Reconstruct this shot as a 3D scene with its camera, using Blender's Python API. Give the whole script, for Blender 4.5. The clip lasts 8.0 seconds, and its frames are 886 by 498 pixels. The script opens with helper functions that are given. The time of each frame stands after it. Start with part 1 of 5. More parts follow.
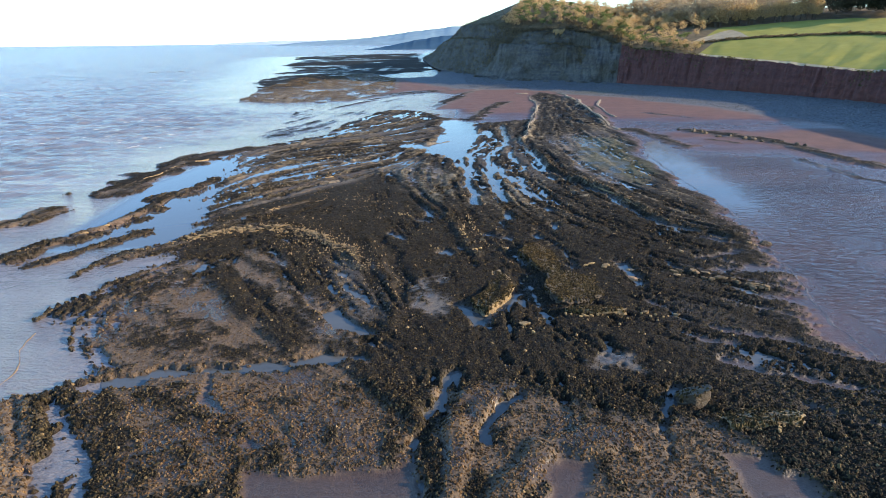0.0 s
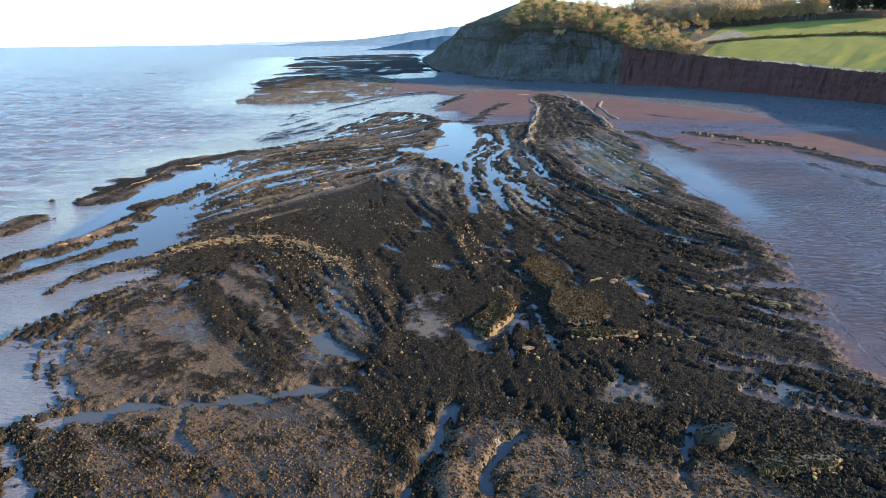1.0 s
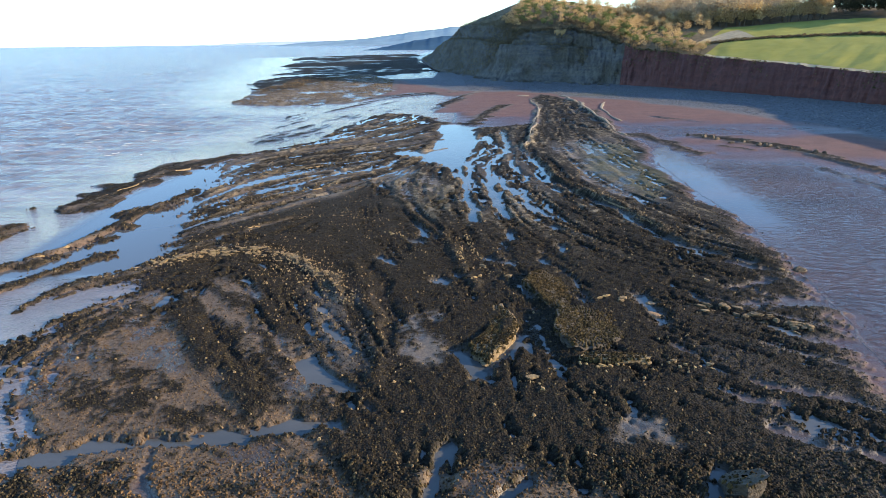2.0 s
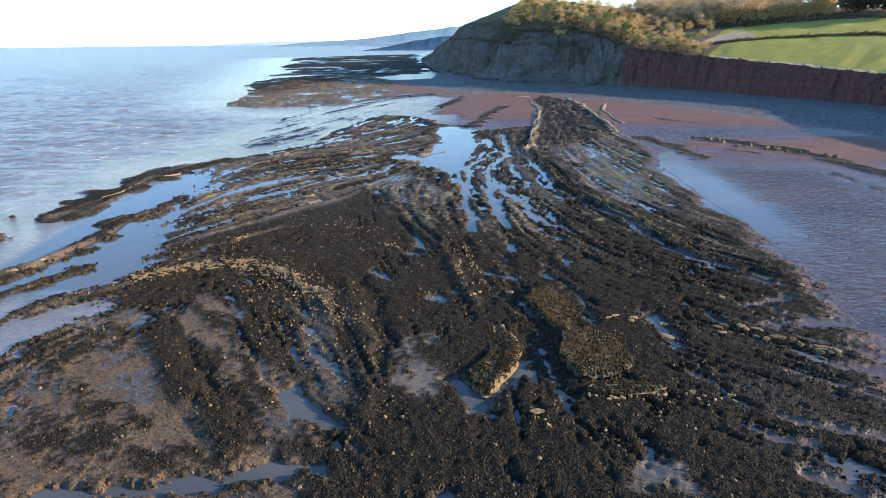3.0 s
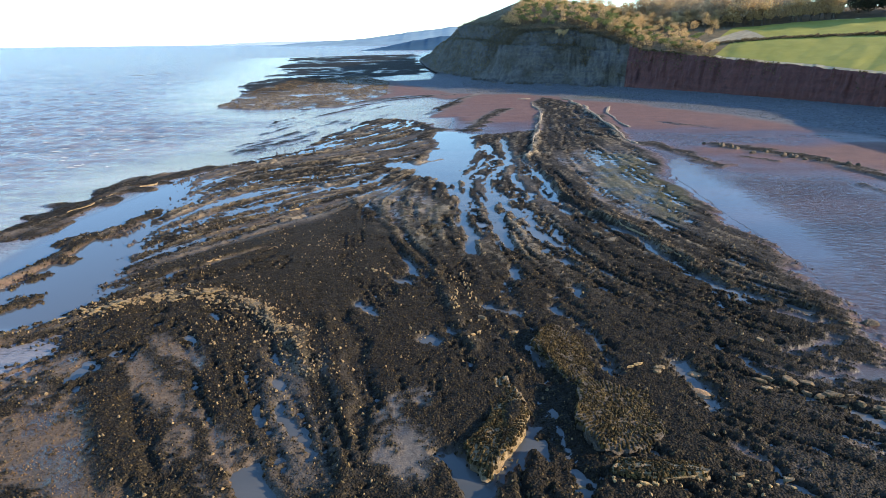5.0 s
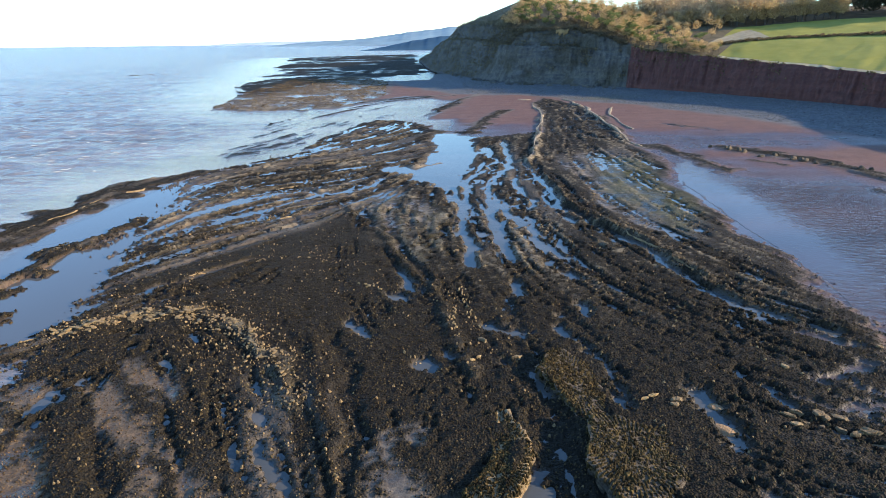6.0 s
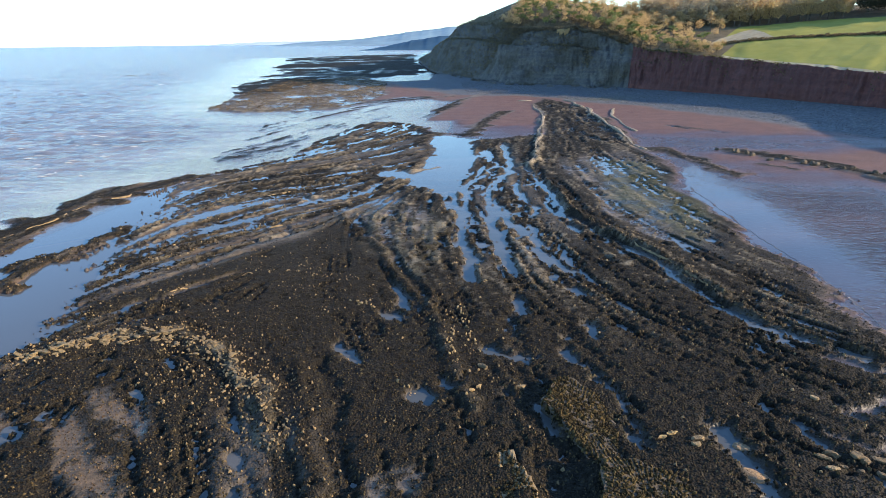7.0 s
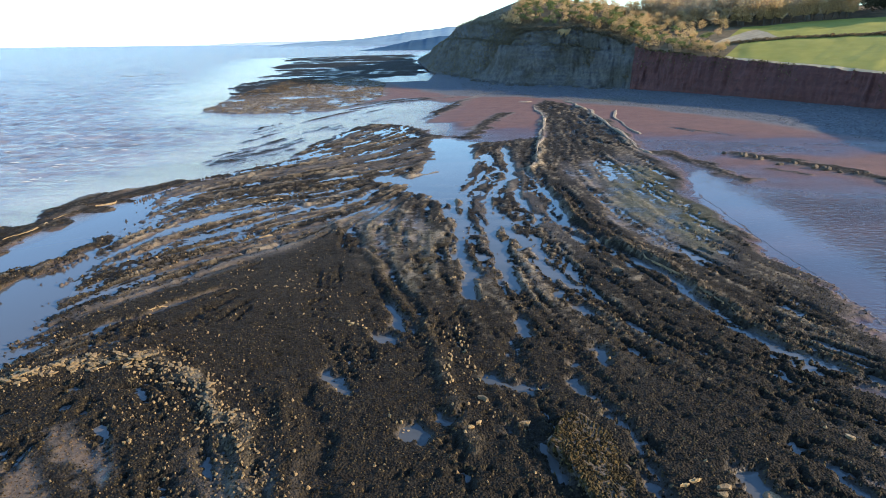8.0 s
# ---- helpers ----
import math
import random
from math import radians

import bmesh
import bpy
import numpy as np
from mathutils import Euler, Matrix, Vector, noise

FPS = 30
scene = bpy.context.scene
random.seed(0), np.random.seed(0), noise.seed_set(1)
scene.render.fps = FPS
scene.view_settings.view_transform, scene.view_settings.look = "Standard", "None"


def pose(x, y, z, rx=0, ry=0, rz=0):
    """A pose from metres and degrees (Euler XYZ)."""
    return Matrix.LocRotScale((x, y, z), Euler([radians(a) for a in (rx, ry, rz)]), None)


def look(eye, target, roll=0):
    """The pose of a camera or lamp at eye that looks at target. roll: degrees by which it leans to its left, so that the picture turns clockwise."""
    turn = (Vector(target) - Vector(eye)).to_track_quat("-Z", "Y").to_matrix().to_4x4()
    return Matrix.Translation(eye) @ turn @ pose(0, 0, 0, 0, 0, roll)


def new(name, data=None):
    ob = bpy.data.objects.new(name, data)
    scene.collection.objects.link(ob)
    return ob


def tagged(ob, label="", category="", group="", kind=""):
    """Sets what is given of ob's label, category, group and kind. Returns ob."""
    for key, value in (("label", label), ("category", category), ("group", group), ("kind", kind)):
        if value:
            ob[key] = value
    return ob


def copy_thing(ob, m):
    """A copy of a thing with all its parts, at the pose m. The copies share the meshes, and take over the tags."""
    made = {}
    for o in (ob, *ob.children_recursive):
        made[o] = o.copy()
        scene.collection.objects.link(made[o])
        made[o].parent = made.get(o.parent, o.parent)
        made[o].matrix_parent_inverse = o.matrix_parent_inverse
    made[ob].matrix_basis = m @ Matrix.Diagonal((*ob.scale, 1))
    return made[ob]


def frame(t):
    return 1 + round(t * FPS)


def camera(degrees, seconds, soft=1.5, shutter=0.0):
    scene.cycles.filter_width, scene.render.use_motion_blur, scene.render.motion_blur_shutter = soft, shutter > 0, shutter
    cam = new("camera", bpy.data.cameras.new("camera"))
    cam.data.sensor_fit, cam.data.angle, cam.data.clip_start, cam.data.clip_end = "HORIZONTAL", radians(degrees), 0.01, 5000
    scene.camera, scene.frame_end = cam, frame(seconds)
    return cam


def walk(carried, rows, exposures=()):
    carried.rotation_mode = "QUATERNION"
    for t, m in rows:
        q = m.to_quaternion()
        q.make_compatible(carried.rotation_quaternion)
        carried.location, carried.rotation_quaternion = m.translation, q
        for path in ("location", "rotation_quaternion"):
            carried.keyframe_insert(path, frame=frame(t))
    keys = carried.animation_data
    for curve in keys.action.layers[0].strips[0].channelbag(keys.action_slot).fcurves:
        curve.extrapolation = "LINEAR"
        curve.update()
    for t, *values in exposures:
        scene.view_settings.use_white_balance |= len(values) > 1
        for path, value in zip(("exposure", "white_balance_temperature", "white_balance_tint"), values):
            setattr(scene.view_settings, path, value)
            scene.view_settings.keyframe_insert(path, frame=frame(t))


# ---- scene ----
cam = camera(74.1, 8.0, soft=0.7)
METRES, EYE, TILT, LEAN, TURN = 42.14, 30.0, 0.0, 0.0, 0.0
ROWS = [
    (0.0, 0.0, 0.0, 0.0, -0.22, -19.62, 0.62),
    (0.5, 0.004, 0.0616, 0.0011, -0.22, -19.62, 0.63),
    (1.0, 0.0081, 0.1235, 0.0022, -0.23, -19.59, 0.63),
    (1.5, 0.0121, 0.1858, 0.0032, -0.24, -19.59, 0.64),
    (3.0, 0.0245, 0.3723, 0.0055, -0.3, -19.57, 0.67),
    (3.5, 0.028, 0.4344, 0.0064, -0.32, -19.56, 0.65),
    (4.0, 0.032, 0.4968, 0.0072, -0.34, -19.57, 0.65),
    (4.5, 0.0361, 0.559, 0.0076, -0.36, -19.58, 0.65),
    (6.0, 0.0485, 0.7468, 0.0076, -0.4, -19.58, 0.67),
    (6.5, 0.0519, 0.8097, 0.0079, -0.42, -19.6, 0.66),
    (7.0, 0.0561, 0.8724, 0.0082, -0.43, -19.6, 0.68),
    (7.5, 0.0595, 0.9353, 0.0087, -0.45, -19.58, 0.66),
    (8.0, 0.0636, 0.9979, 0.0096, -0.46, -19.59, 0.67),
]
walk(cam, [(t, pose(0, 0, EYE, TILT, LEAN, TURN) @ pose(METRES * x, METRES * y, METRES * z, 90 + pitch, roll, yaw)) for t, x, y, z, yaw, pitch, roll in ROWS],
     exposures=[(0.0, 1.18, 6200, 10), (8.0, 1.18, 6200, 10)])

# ---- world, sun, exposure ----
SUN_AZ, SUN_EL = -8.5, 16.4          # degrees: from the +x axis towards +y, above the horizon
sun_dir = Vector((math.cos(radians(SUN_EL)) * math.cos(radians(SUN_AZ)), math.cos(radians(SUN_EL)) * math.sin(radians(SUN_AZ)), math.sin(radians(SUN_EL))))
world = bpy.data.worlds.new("sky")
scene.world = world
world.use_nodes = True
wn = world.node_tree.nodes
sky = wn.new("ShaderNodeTexSky")
sky.sky_type, sky.sun_disc = "NISHITA", False
sky.sun_elevation, sky.sun_rotation = radians(SUN_EL), radians(90 - SUN_AZ)
sky.air_density, sky.dust_density, sky.ozone_density = 1.0, 0.25, 1.0
wn["Background"].inputs["Strength"].default_value = 0.15
clear = wn.new("ShaderNodeMix")          # a clear winter sky, bluer than the model's
clear.data_type, clear.blend_type = "RGBA", "MULTIPLY"
clear.inputs[0].default_value, clear.inputs[7].default_value = 1.0, (0.755, 1.01, 1.30, 1)
world.node_tree.links.new(sky.outputs[0], clear.inputs[6])
world.node_tree.links.new(clear.outputs[2], wn["Background"].inputs["Color"])
sun = new("sun", bpy.data.lights.new("sun", "SUN"))
sun.data.energy, sun.data.angle, sun.data.color = 5.0, radians(0.6), (1.0, 0.79, 0.53)
sun.matrix_world = look(sun_dir * 100, (0, 0, 0))


# ---- noise and small tools ----
def hash2(ix, iy, seed):
    h = (ix.astype(np.int64) * 374761393 + iy.astype(np.int64) * 668265263 + seed * 974634777) & 0xFFFFFFFF
    h = ((h ^ (h >> 13)) * 1274126177) & 0xFFFFFFFF
    return ((h ^ (h >> 16)) & 0xFFFF) / 65535.0


def vnoise(x, y, seed=0):
    """Smooth value noise, -1 to 1, one cell a unit."""
    ix, iy = np.floor(x), np.floor(y)
    fx, fy = x - ix, y - iy
    fx, fy = fx * fx * (3 - 2 * fx), fy * fy * (3 - 2 * fy)
    a, b = hash2(ix, iy, seed), hash2(ix + 1, iy, seed)
    c, d = hash2(ix, iy + 1, seed), hash2(ix + 1, iy + 1, seed)
    return 2 * ((a + (b - a) * fx) * (1 - fy) + (c + (d - c) * fx) * fy) - 1


def fbm(x, y, seed=0, octaves=4):
    total, amp = 0, 1.0
    for i in range(octaves):
        total = total + amp * vnoise(x * 2 ** i + 17.3 * i, y * 2 ** i - 9.1 * i, seed + i)
        amp *= 0.5
    return total / 1.9


def step(a, b, v):
    v = np.clip((v - a) / (b - a), 0, 1)
    return v * v * (3 - 2 * v)


def line_dist(x, y, pts):
    best = np.full(np.shape(x), 1e9)
    for (ax, ay), (bx, by) in zip(pts[:-1], pts[1:]):
        dx, dy = bx - ax, by - ay
        t = np.clip(((x - ax) * dx + (y - ay) * dy) / (dx * dx + dy * dy + 1e-9), 0, 1)
        best = np.minimum(best, (x - ax - t * dx) ** 2 + (y - ay - t * dy) ** 2)
    return np.sqrt(best)


def inside(x, y, pts):
    """Signed distance to a closed outline, positive inside."""
    ring = list(pts) + [pts[0]]
    odd = np.zeros(np.shape(x), bool)
    for (ax, ay), (bx, by) in zip(ring[:-1], ring[1:]):
        if ay != by:
            odd ^= ((ay > y) != (by > y)) & (x < (bx - ax) * (y - ay) / (by - ay) + ax)
    return np.where(odd, 1, -1) * line_dist(x, y, ring)


def mesh_grid(name, x, y, z, material, keep=None, smooth=True):
    """A sheet from arrays of rows and columns; keep masks its cells."""
    nr, nc = x.shape
    idx = np.arange(nr * nc).reshape(nr, nc)
    quads = np.stack([idx[:-1, :-1], idx[:-1, 1:], idx[1:, 1:], idx[1:, :-1]], -1)
    quads = quads[keep] if keep is not None else quads.reshape(-1, 4)
    used = np.unique(quads)
    remap = np.zeros(nr * nc, np.int64)
    remap[used] = np.arange(len(used))
    quads = remap[quads]
    co = np.stack([x, y, z], -1).reshape(-1, 3)[used]
    ob = mesh_raw(name, co, quads, material, smooth)
    return ob, used


def mesh_raw(name, co, faces, material, smooth=False):
    me = bpy.data.meshes.new(name)
    n, k = faces.shape
    me.vertices.add(len(co))
    me.vertices.foreach_set("co", np.asarray(co, np.float32).ravel())
    me.loops.add(n * k)
    me.loops.foreach_set("vertex_index", np.asarray(faces, np.int32).ravel())
    me.polygons.add(n)
    me.polygons.foreach_set("loop_start", np.arange(0, n * k, k, dtype=np.int32))
    me.polygons.foreach_set("loop_total", np.full(n, k, np.int32))
    me.polygons.foreach_set("use_smooth", np.full(n, smooth))
    me.update(calc_edges=True)
    me.materials.append(material)
    return new(name, me)


def attr(ob, name, values, colour=False):
    if colour:
        a = ob.data.attributes.new(name, "FLOAT_COLOR", "POINT")
        a.data.foreach_set("color", np.asarray(values, np.float32).ravel())
    else:
        a = ob.data.attributes.new(name, "FLOAT", "POINT")
        a.data.foreach_set("value", np.asarray(values, np.float32).ravel())


def part(name, bm, material, parent=None, label=""):
    me = bpy.data.meshes.new(name)
    bm.to_mesh(me)
    bm.free()
    me.materials.append(material)
    ob = new(name, me)
    ob.parent = parent
    return tagged(ob, label=label)


# ---- materials ----
class Mat:
    def __init__(self, name, rough=0.8, spec=0.5):
        self.m = bpy.data.materials.new(name)
        self.m.use_nodes = True
        self.n, self.l = self.m.node_tree.nodes, self.m.node_tree.links
        self.b = self.n["Principled BSDF"]
        self.b.inputs["Roughness"].default_value = rough
        self.b.inputs["Specular IOR Level"].default_value = spec
        self.geo = self.n.new("ShaderNodeNewGeometry")

    def noise(self, scale, detail=4, rough=0.6, stretch=None, dist=0.0):
        t = self.n.new("ShaderNodeTexNoise")
        t.inputs["Scale"].default_value, t.inputs["Detail"].default_value = scale, detail
        t.inputs["Roughness"].default_value, t.inputs["Distortion"].default_value = rough, dist
        pos = self.geo.outputs["Position"]
        if stretch:
            mp = self.n.new("ShaderNodeMapping")
            mp.inputs["Scale"].default_value = stretch[:3]
            if len(stretch) > 3:
                mp.inputs["Rotation"].default_value = (0, 0, radians(stretch[3]))
            self.l.new(pos, mp.inputs["Vector"])
            pos = mp.outputs[0]
        self.l.new(pos, t.inputs["Vector"])
        return t.outputs["Fac"]

    def voronoi(self, scale, out="Distance"):
        t = self.n.new("ShaderNodeTexVoronoi")
        t.inputs["Scale"].default_value = scale
        self.l.new(self.geo.outputs["Position"], t.inputs["Vector"])
        return t.outputs[out]

    def ramp(self, fac, *stops):
        r = self.n.new("ShaderNodeValToRGB")
        e = r.color_ramp.elements
        while len(e) < len(stops):
            e.new(0.5)
        for el, (p, c) in zip(e, stops):
            el.position = p
            el.color = (*c, 1) if isinstance(c, tuple) else (c, c, c, 1)
        self.l.new(fac, r.inputs[0])
        return r.outputs[0]

    def mix(self, fac, a, b, mode="MIX"):
        m = self.n.new("ShaderNodeMix")
        m.data_type, m.blend_type = "RGBA", mode
        for k, v in ((0, fac), (6, a), (7, b)):
            sock = m.inputs[k]
            if isinstance(v, (int, float)):
                sock.default_value = v if k == 0 else (v, v, v, 1)
            elif isinstance(v, tuple):
                sock.default_value = (*v, 1)
            else:
                self.l.new(v, sock)
        return m.outputs[2]

    def math(self, op, a, b=0.0, clamp=False):
        m = self.n.new("ShaderNodeMath")
        m.operation, m.use_clamp = op, clamp
        for sock, v in zip(m.inputs, (a, b)):
            if isinstance(v, (int, float)):
                sock.default_value = v
            else:
                self.l.new(v, sock)
        return m.outputs[0]

    def attribute(self, name, out="Fac"):
        a = self.n.new("ShaderNodeAttribute")
        a.attribute_name = name
        return a.outputs[out]

    def channels(self, colour):
        s = self.n.new("ShaderNodeSeparateColor")
        self.l.new(colour, s.inputs[0])
        return s.outputs[0], s.outputs[1], s.outputs[2]

    def set(self, **inputs):
        for k, v in inputs.items():
            sock = self.b.inputs[k.replace("_", " ")]
            if isinstance(v, (int, float)):
                sock.default_value = v
            elif isinstance(v, tuple):
                sock.default_value = (*v, 1)
            else:
                self.l.new(v, sock)
        return self

    def bump(self, height, dist, strength=1.0):
        b = self.n.new("ShaderNodeBump")
        b.inputs["Distance"].default_value, b.inputs["Strength"].default_value = dist, strength
        self.l.new(height, b.inputs["Height"])
        old = self.b.inputs["Normal"].links
        if old:
            self.l.new(old[0].from_socket, b.inputs["Normal"])
        self.l.new(b.outputs[0], self.b.inputs["Normal"])
        return self


def ground_material():
    m = Mat("shore_ground", 0.7)
    weed, grit, red = m.channels(m.attribute("zone", "Color"))
    fine, mid = m.noise(9, 3), m.noise(1.1, 5)
    grey = m.ramp(m.noise(2.2, 6, 0.7), (0.3, (0.06, 0.047, 0.036)), (0.7, (0.18, 0.142, 0.105)))
    gritc = m.ramp(m.noise(3.5, 6, 0.75), (0.32, (0.03, 0.0195, 0.0105)), (0.5, (0.10, 0.064, 0.034)), (0.72, (0.20, 0.13, 0.07)))
    redc = m.ramp(m.noise(0.16, 5, 0.6), (0.3, (0.088, 0.036, 0.023)), (0.7, (0.165, 0.071, 0.044)))
    redc = m.mix(m.ramp(fine, (0.35, 0.0), (0.7, 0.35)), redc, (0.10, 0.05, 0.036))
    weedc = m.ramp(m.noise(3.2, 5, 0.75), (0.3, (0.005, 0.0045, 0.0035)), (0.52, (0.0195, 0.0162, 0.0113)), (0.75, (0.054, 0.043, 0.026)))
    weedc = m.mix(m.ramp(mid, (0.4, 0.0), (0.75, 0.5)), weedc, (0.028, 0.021, 0.014))
    col = m.mix(grit, grey, gritc)
    col = m.mix(red, col, redc)
    col = m.mix(weed, col, weedc)
    gravel = m.ramp(m.voronoi(1.3, "Color"), (0.1, (0.03, 0.031, 0.033)), (0.9, (0.115, 0.115, 0.117)))
    col = m.mix(m.attribute("shingle"), col, gravel)
    green = m.ramp(m.noise(0.8, 4), (0.3, (0.03, 0.03, 0.014)), (0.7, (0.11, 0.105, 0.045)))
    col = m.mix(m.attribute("algae"), col, green)
    pale = m.ramp(m.noise(2.6, 5), (0.3, (0.16, 0.12, 0.075)), (0.7, (0.46, 0.37, 0.24)))
    col = m.mix(m.attribute("bare"), col, pale)
    wet = m.attribute("wet")
    rough = m.math("SUBTRACT", 0.8, m.math("MULTIPLY", wet, 0.6), True)
    rough = m.math("ADD", rough, m.math("MULTIPLY", m.math("SUBTRACT", mid, 0.5), 0.25), True)
    col = m.mix(m.math("MULTIPLY", wet, 0.7), col, m.mix(1.0, col, 0.33, "MULTIPLY"))
    m.set(Base_Color=col, Roughness=rough, Specular_IOR_Level=m.math("SUBTRACT", 0.5, m.math("MULTIPLY", weed, 0.42)))
    m.bump(m.noise(4.5, 6, 0.7), 0.10, 0.8)
    ripple = m.math("MULTIPLY", m.noise(1.6, 3, 0.5, (0.35, 1.6, 1, 25)), red)
    m.bump(ripple, 0.12, 0.7)
    m.bump(m.math("MULTIPLY", m.voronoi(5.0), weed), 0.16, 0.9)
    return m.m


def water_material(name, deep, shallow, wave, rough=0.08, scale=1.0, choppy=False, rippled=False):
    m = Mat(name, rough)
    m.b.inputs["IOR"].default_value = 1.33
    col = m.ramp(m.noise(0.035 * scale, 4, 0.55, (0.5, 1.6, 1, 20)), (0.35, deep), (0.68, shallow))
    m.set(Base_Color=col)
    waves = m.noise(0.55 * scale, 4, 0.6, (0.5, 1.7, 1, 18))
    if choppy:
        clear = m.attribute("clear")
        smooth_ = m.math("ADD", m.math("MULTIPLY", m.attribute("chop"), rough - 0.13), 0.13)
        m.set(Base_Color=m.mix(clear, col, (0.085, 0.085, 0.082)), Roughness=m.math("SUBTRACT", smooth_, m.math("MULTIPLY", clear, 0.1)))
        waves = m.math("MULTIPLY", waves, m.math("ADD", m.math("MULTIPLY", m.attribute("chop"), 0.6), m.math("MULTIPLY", m.math("SUBTRACT", 1.0, clear), 0.4)))
        m.bump(m.math("MULTIPLY", m.noise(0.2, 3, 0.55, (0.5, 1.7, 1, 8)), m.attribute("chop")), 2.2)
    if rippled:
        waves = m.math("MULTIPLY", m.noise(0.8 * scale, 4, 0.55, (0.7, 1.35, 1, 32), 1.2), m.attribute("ripple"))
        m.set(Roughness=m.math("ADD", m.math("MULTIPLY", m.attribute("ripple"), 0.05), 0.03))
        m.bump(waves, wave)
        return m.m
    m.bump(waves, wave)
    fine = m.noise(2.4 * scale, 3, 0.6, (0.6, 1.5, 1, 12))
    m.bump(m.math("MULTIPLY", fine, m.math("SUBTRACT", 1.0, m.attribute("clear"))) if choppy else fine, wave * 0.22)
    return m.m


def weed_material(name, a, b, c):
    m = Mat(name, 0.65, 0.07)
    rnd = m.geo.outputs["Random Per Island"]
    col = m.ramp(rnd, (0.0, a), (0.5, b), (0.82, tuple((p + q) / 2 for p, q in zip(b, c))), (1.0, c))
    col = m.mix(m.ramp(m.noise(0.09, 4), (0.35, 0.0), (0.7, 0.75)), col, m.mix(1.0, col, (0.75, 0.62, 0.45), "MULTIPLY"))
    col = m.mix(m.ramp(m.noise(0.4, 4), (0.5, 0.0), (0.68, 0.8)), col, m.mix(1.0, col, (1.45, 1.36, 1.2), "MULTIPLY"))
    m.set(Base_Color=col, Roughness=m.ramp(m.noise(5, 3), (0.3, 0.5), (0.7, 0.85)))
    m.bump(m.noise(14, 3), 0.05)
    return m.m


def rock_material(name, dark, light, scale=1.2, strata=0.0, rough=0.85):
    m = Mat(name, rough)
    f = m.noise(scale, 7, 0.68)
    col = m.ramp(f, (0.28, dark), (0.72, light))
    if strata:
        band = m.noise(strata, 4, 0.6, (0.06, 0.06, 1.0))
        col = m.mix(m.ramp(band, (0.42, 0.0), (0.6, 0.55)), col, m.mix(1.0, col, 0.55, "MULTIPLY"))
    big = m.noise(scale * 0.12, 4)
    col = m.mix(m.ramp(big, (0.4, 0.0), (0.7, 0.6)), col, m.mix(0.5, dark, light))
    m.set(Base_Color=col)
    m.bump(m.noise(scale * 3, 6, 0.7), 0.4 / scale)
    return m.m


def cover_material(name, stops, scale, big=0.02, bump=0.2):
    m = Mat(name, 0.9, 0.2)
    col = m.ramp(m.noise(scale, 6, 0.65), *stops)
    col = m.mix(m.ramp(m.noise(big, 4), (0.4, 0.0), (0.65, 0.5)), col, stops[0][1])
    m.set(Base_Color=col)
    m.bump(m.noise(scale * 2.5, 5), bump)
    return m.m


def leaf_material(name, a, b, c):
    m = Mat(name, 0.8, 0.25)
    col = m.ramp(m.geo.outputs["Random Per Island"], (0.0, a), (0.55, b), (1.0, c))
    info = m.n.new("ShaderNodeObjectInfo")
    col = m.mix(m.math("MULTIPLY", info.outputs["Random"], 0.5), col, m.mix(1.0, col, (0.62, 0.68, 0.6), "MULTIPLY"))
    m.set(Base_Color=col)
    glow = m.n.new("ShaderNodeBsdfTranslucent")
    m.l.new(col, glow.inputs[0])
    both = m.n.new("ShaderNodeMixShader")
    both.inputs[0].default_value = 0.5
    m.l.new(m.b.outputs[0], both.inputs[1])
    m.l.new(glow.outputs[0], both.inputs[2])
    m.l.new(both.outputs[0], m.n["Material Output"].inputs[0])
    return m.m


def shale_material():
    m = Mat("grey_shale", 0.9, 0.2)
    col = m.ramp(m.noise(0.25, 7, 0.7), (0.3, (0.06, 0.06, 0.06)), (0.7, (0.19, 0.175, 0.15)))
    band = m.noise(0.35, 5, 0.65, (0.05, 0.05, 1.0), 0.4)
    col = m.mix(m.ramp(band, (0.5, 0.0), (0.58, 0.45)), col, m.ramp(m.noise(0.6, 5), (0.35, (0.10, 0.09, 0.07)), (0.7, (0.29, 0.25, 0.18))))
    slump = m.ramp(m.noise(0.045, 5, 0.6), (0.48, 0.0), (0.6, 0.85))
    col = m.mix(slump, col, m.ramp(m.noise(0.5, 6, 0.7), (0.3, (0.05, 0.048, 0.036)), (0.7, (0.13, 0.11, 0.075))))
    m.set(Base_Color=col)
    m.bump(m.noise(0.9, 7, 0.75), 1.2)
    m.bump(m.noise(0.8, 4, 0.6, (0.08, 0.08, 1.0), 0.5), 0.9)
    return m.m


GROUND = ground_material()
SEA = water_material("muddy_sea_water", (0.155, 0.142, 0.14), (0.25, 0.225, 0.22), 0.75, 0.24, 1.0, True)
BAY = water_material("shallow_bay_water", (0.05, 0.029, 0.025), (0.095, 0.054, 0.043), 0.5, 0.1, 1.1, rippled=True)
POOL = water_material("still_pool_water", (0.07, 0.074, 0.072), (0.115, 0.11, 0.10), 0.012, 0.03, 3.0)
WEED = weed_material("bladder_wrack", (0.007, 0.0062, 0.0045), (0.0305, 0.025, 0.015), (0.115, 0.088, 0.046))
BROWN_WEED = weed_material("brown_mussel_bed", (0.032, 0.021, 0.0115), (0.10, 0.064, 0.034), (0.20, 0.134, 0.073))
RED_ROCK = rock_material("red_marl", (0.06, 0.022, 0.018), (0.195, 0.068, 0.05), 0.35, 0.5)
GREY_ROCK = shale_material()
PALE_ROCK = rock_material("pale_limestone", (0.09, 0.056, 0.024), (0.37, 0.25, 0.11), 2.5)
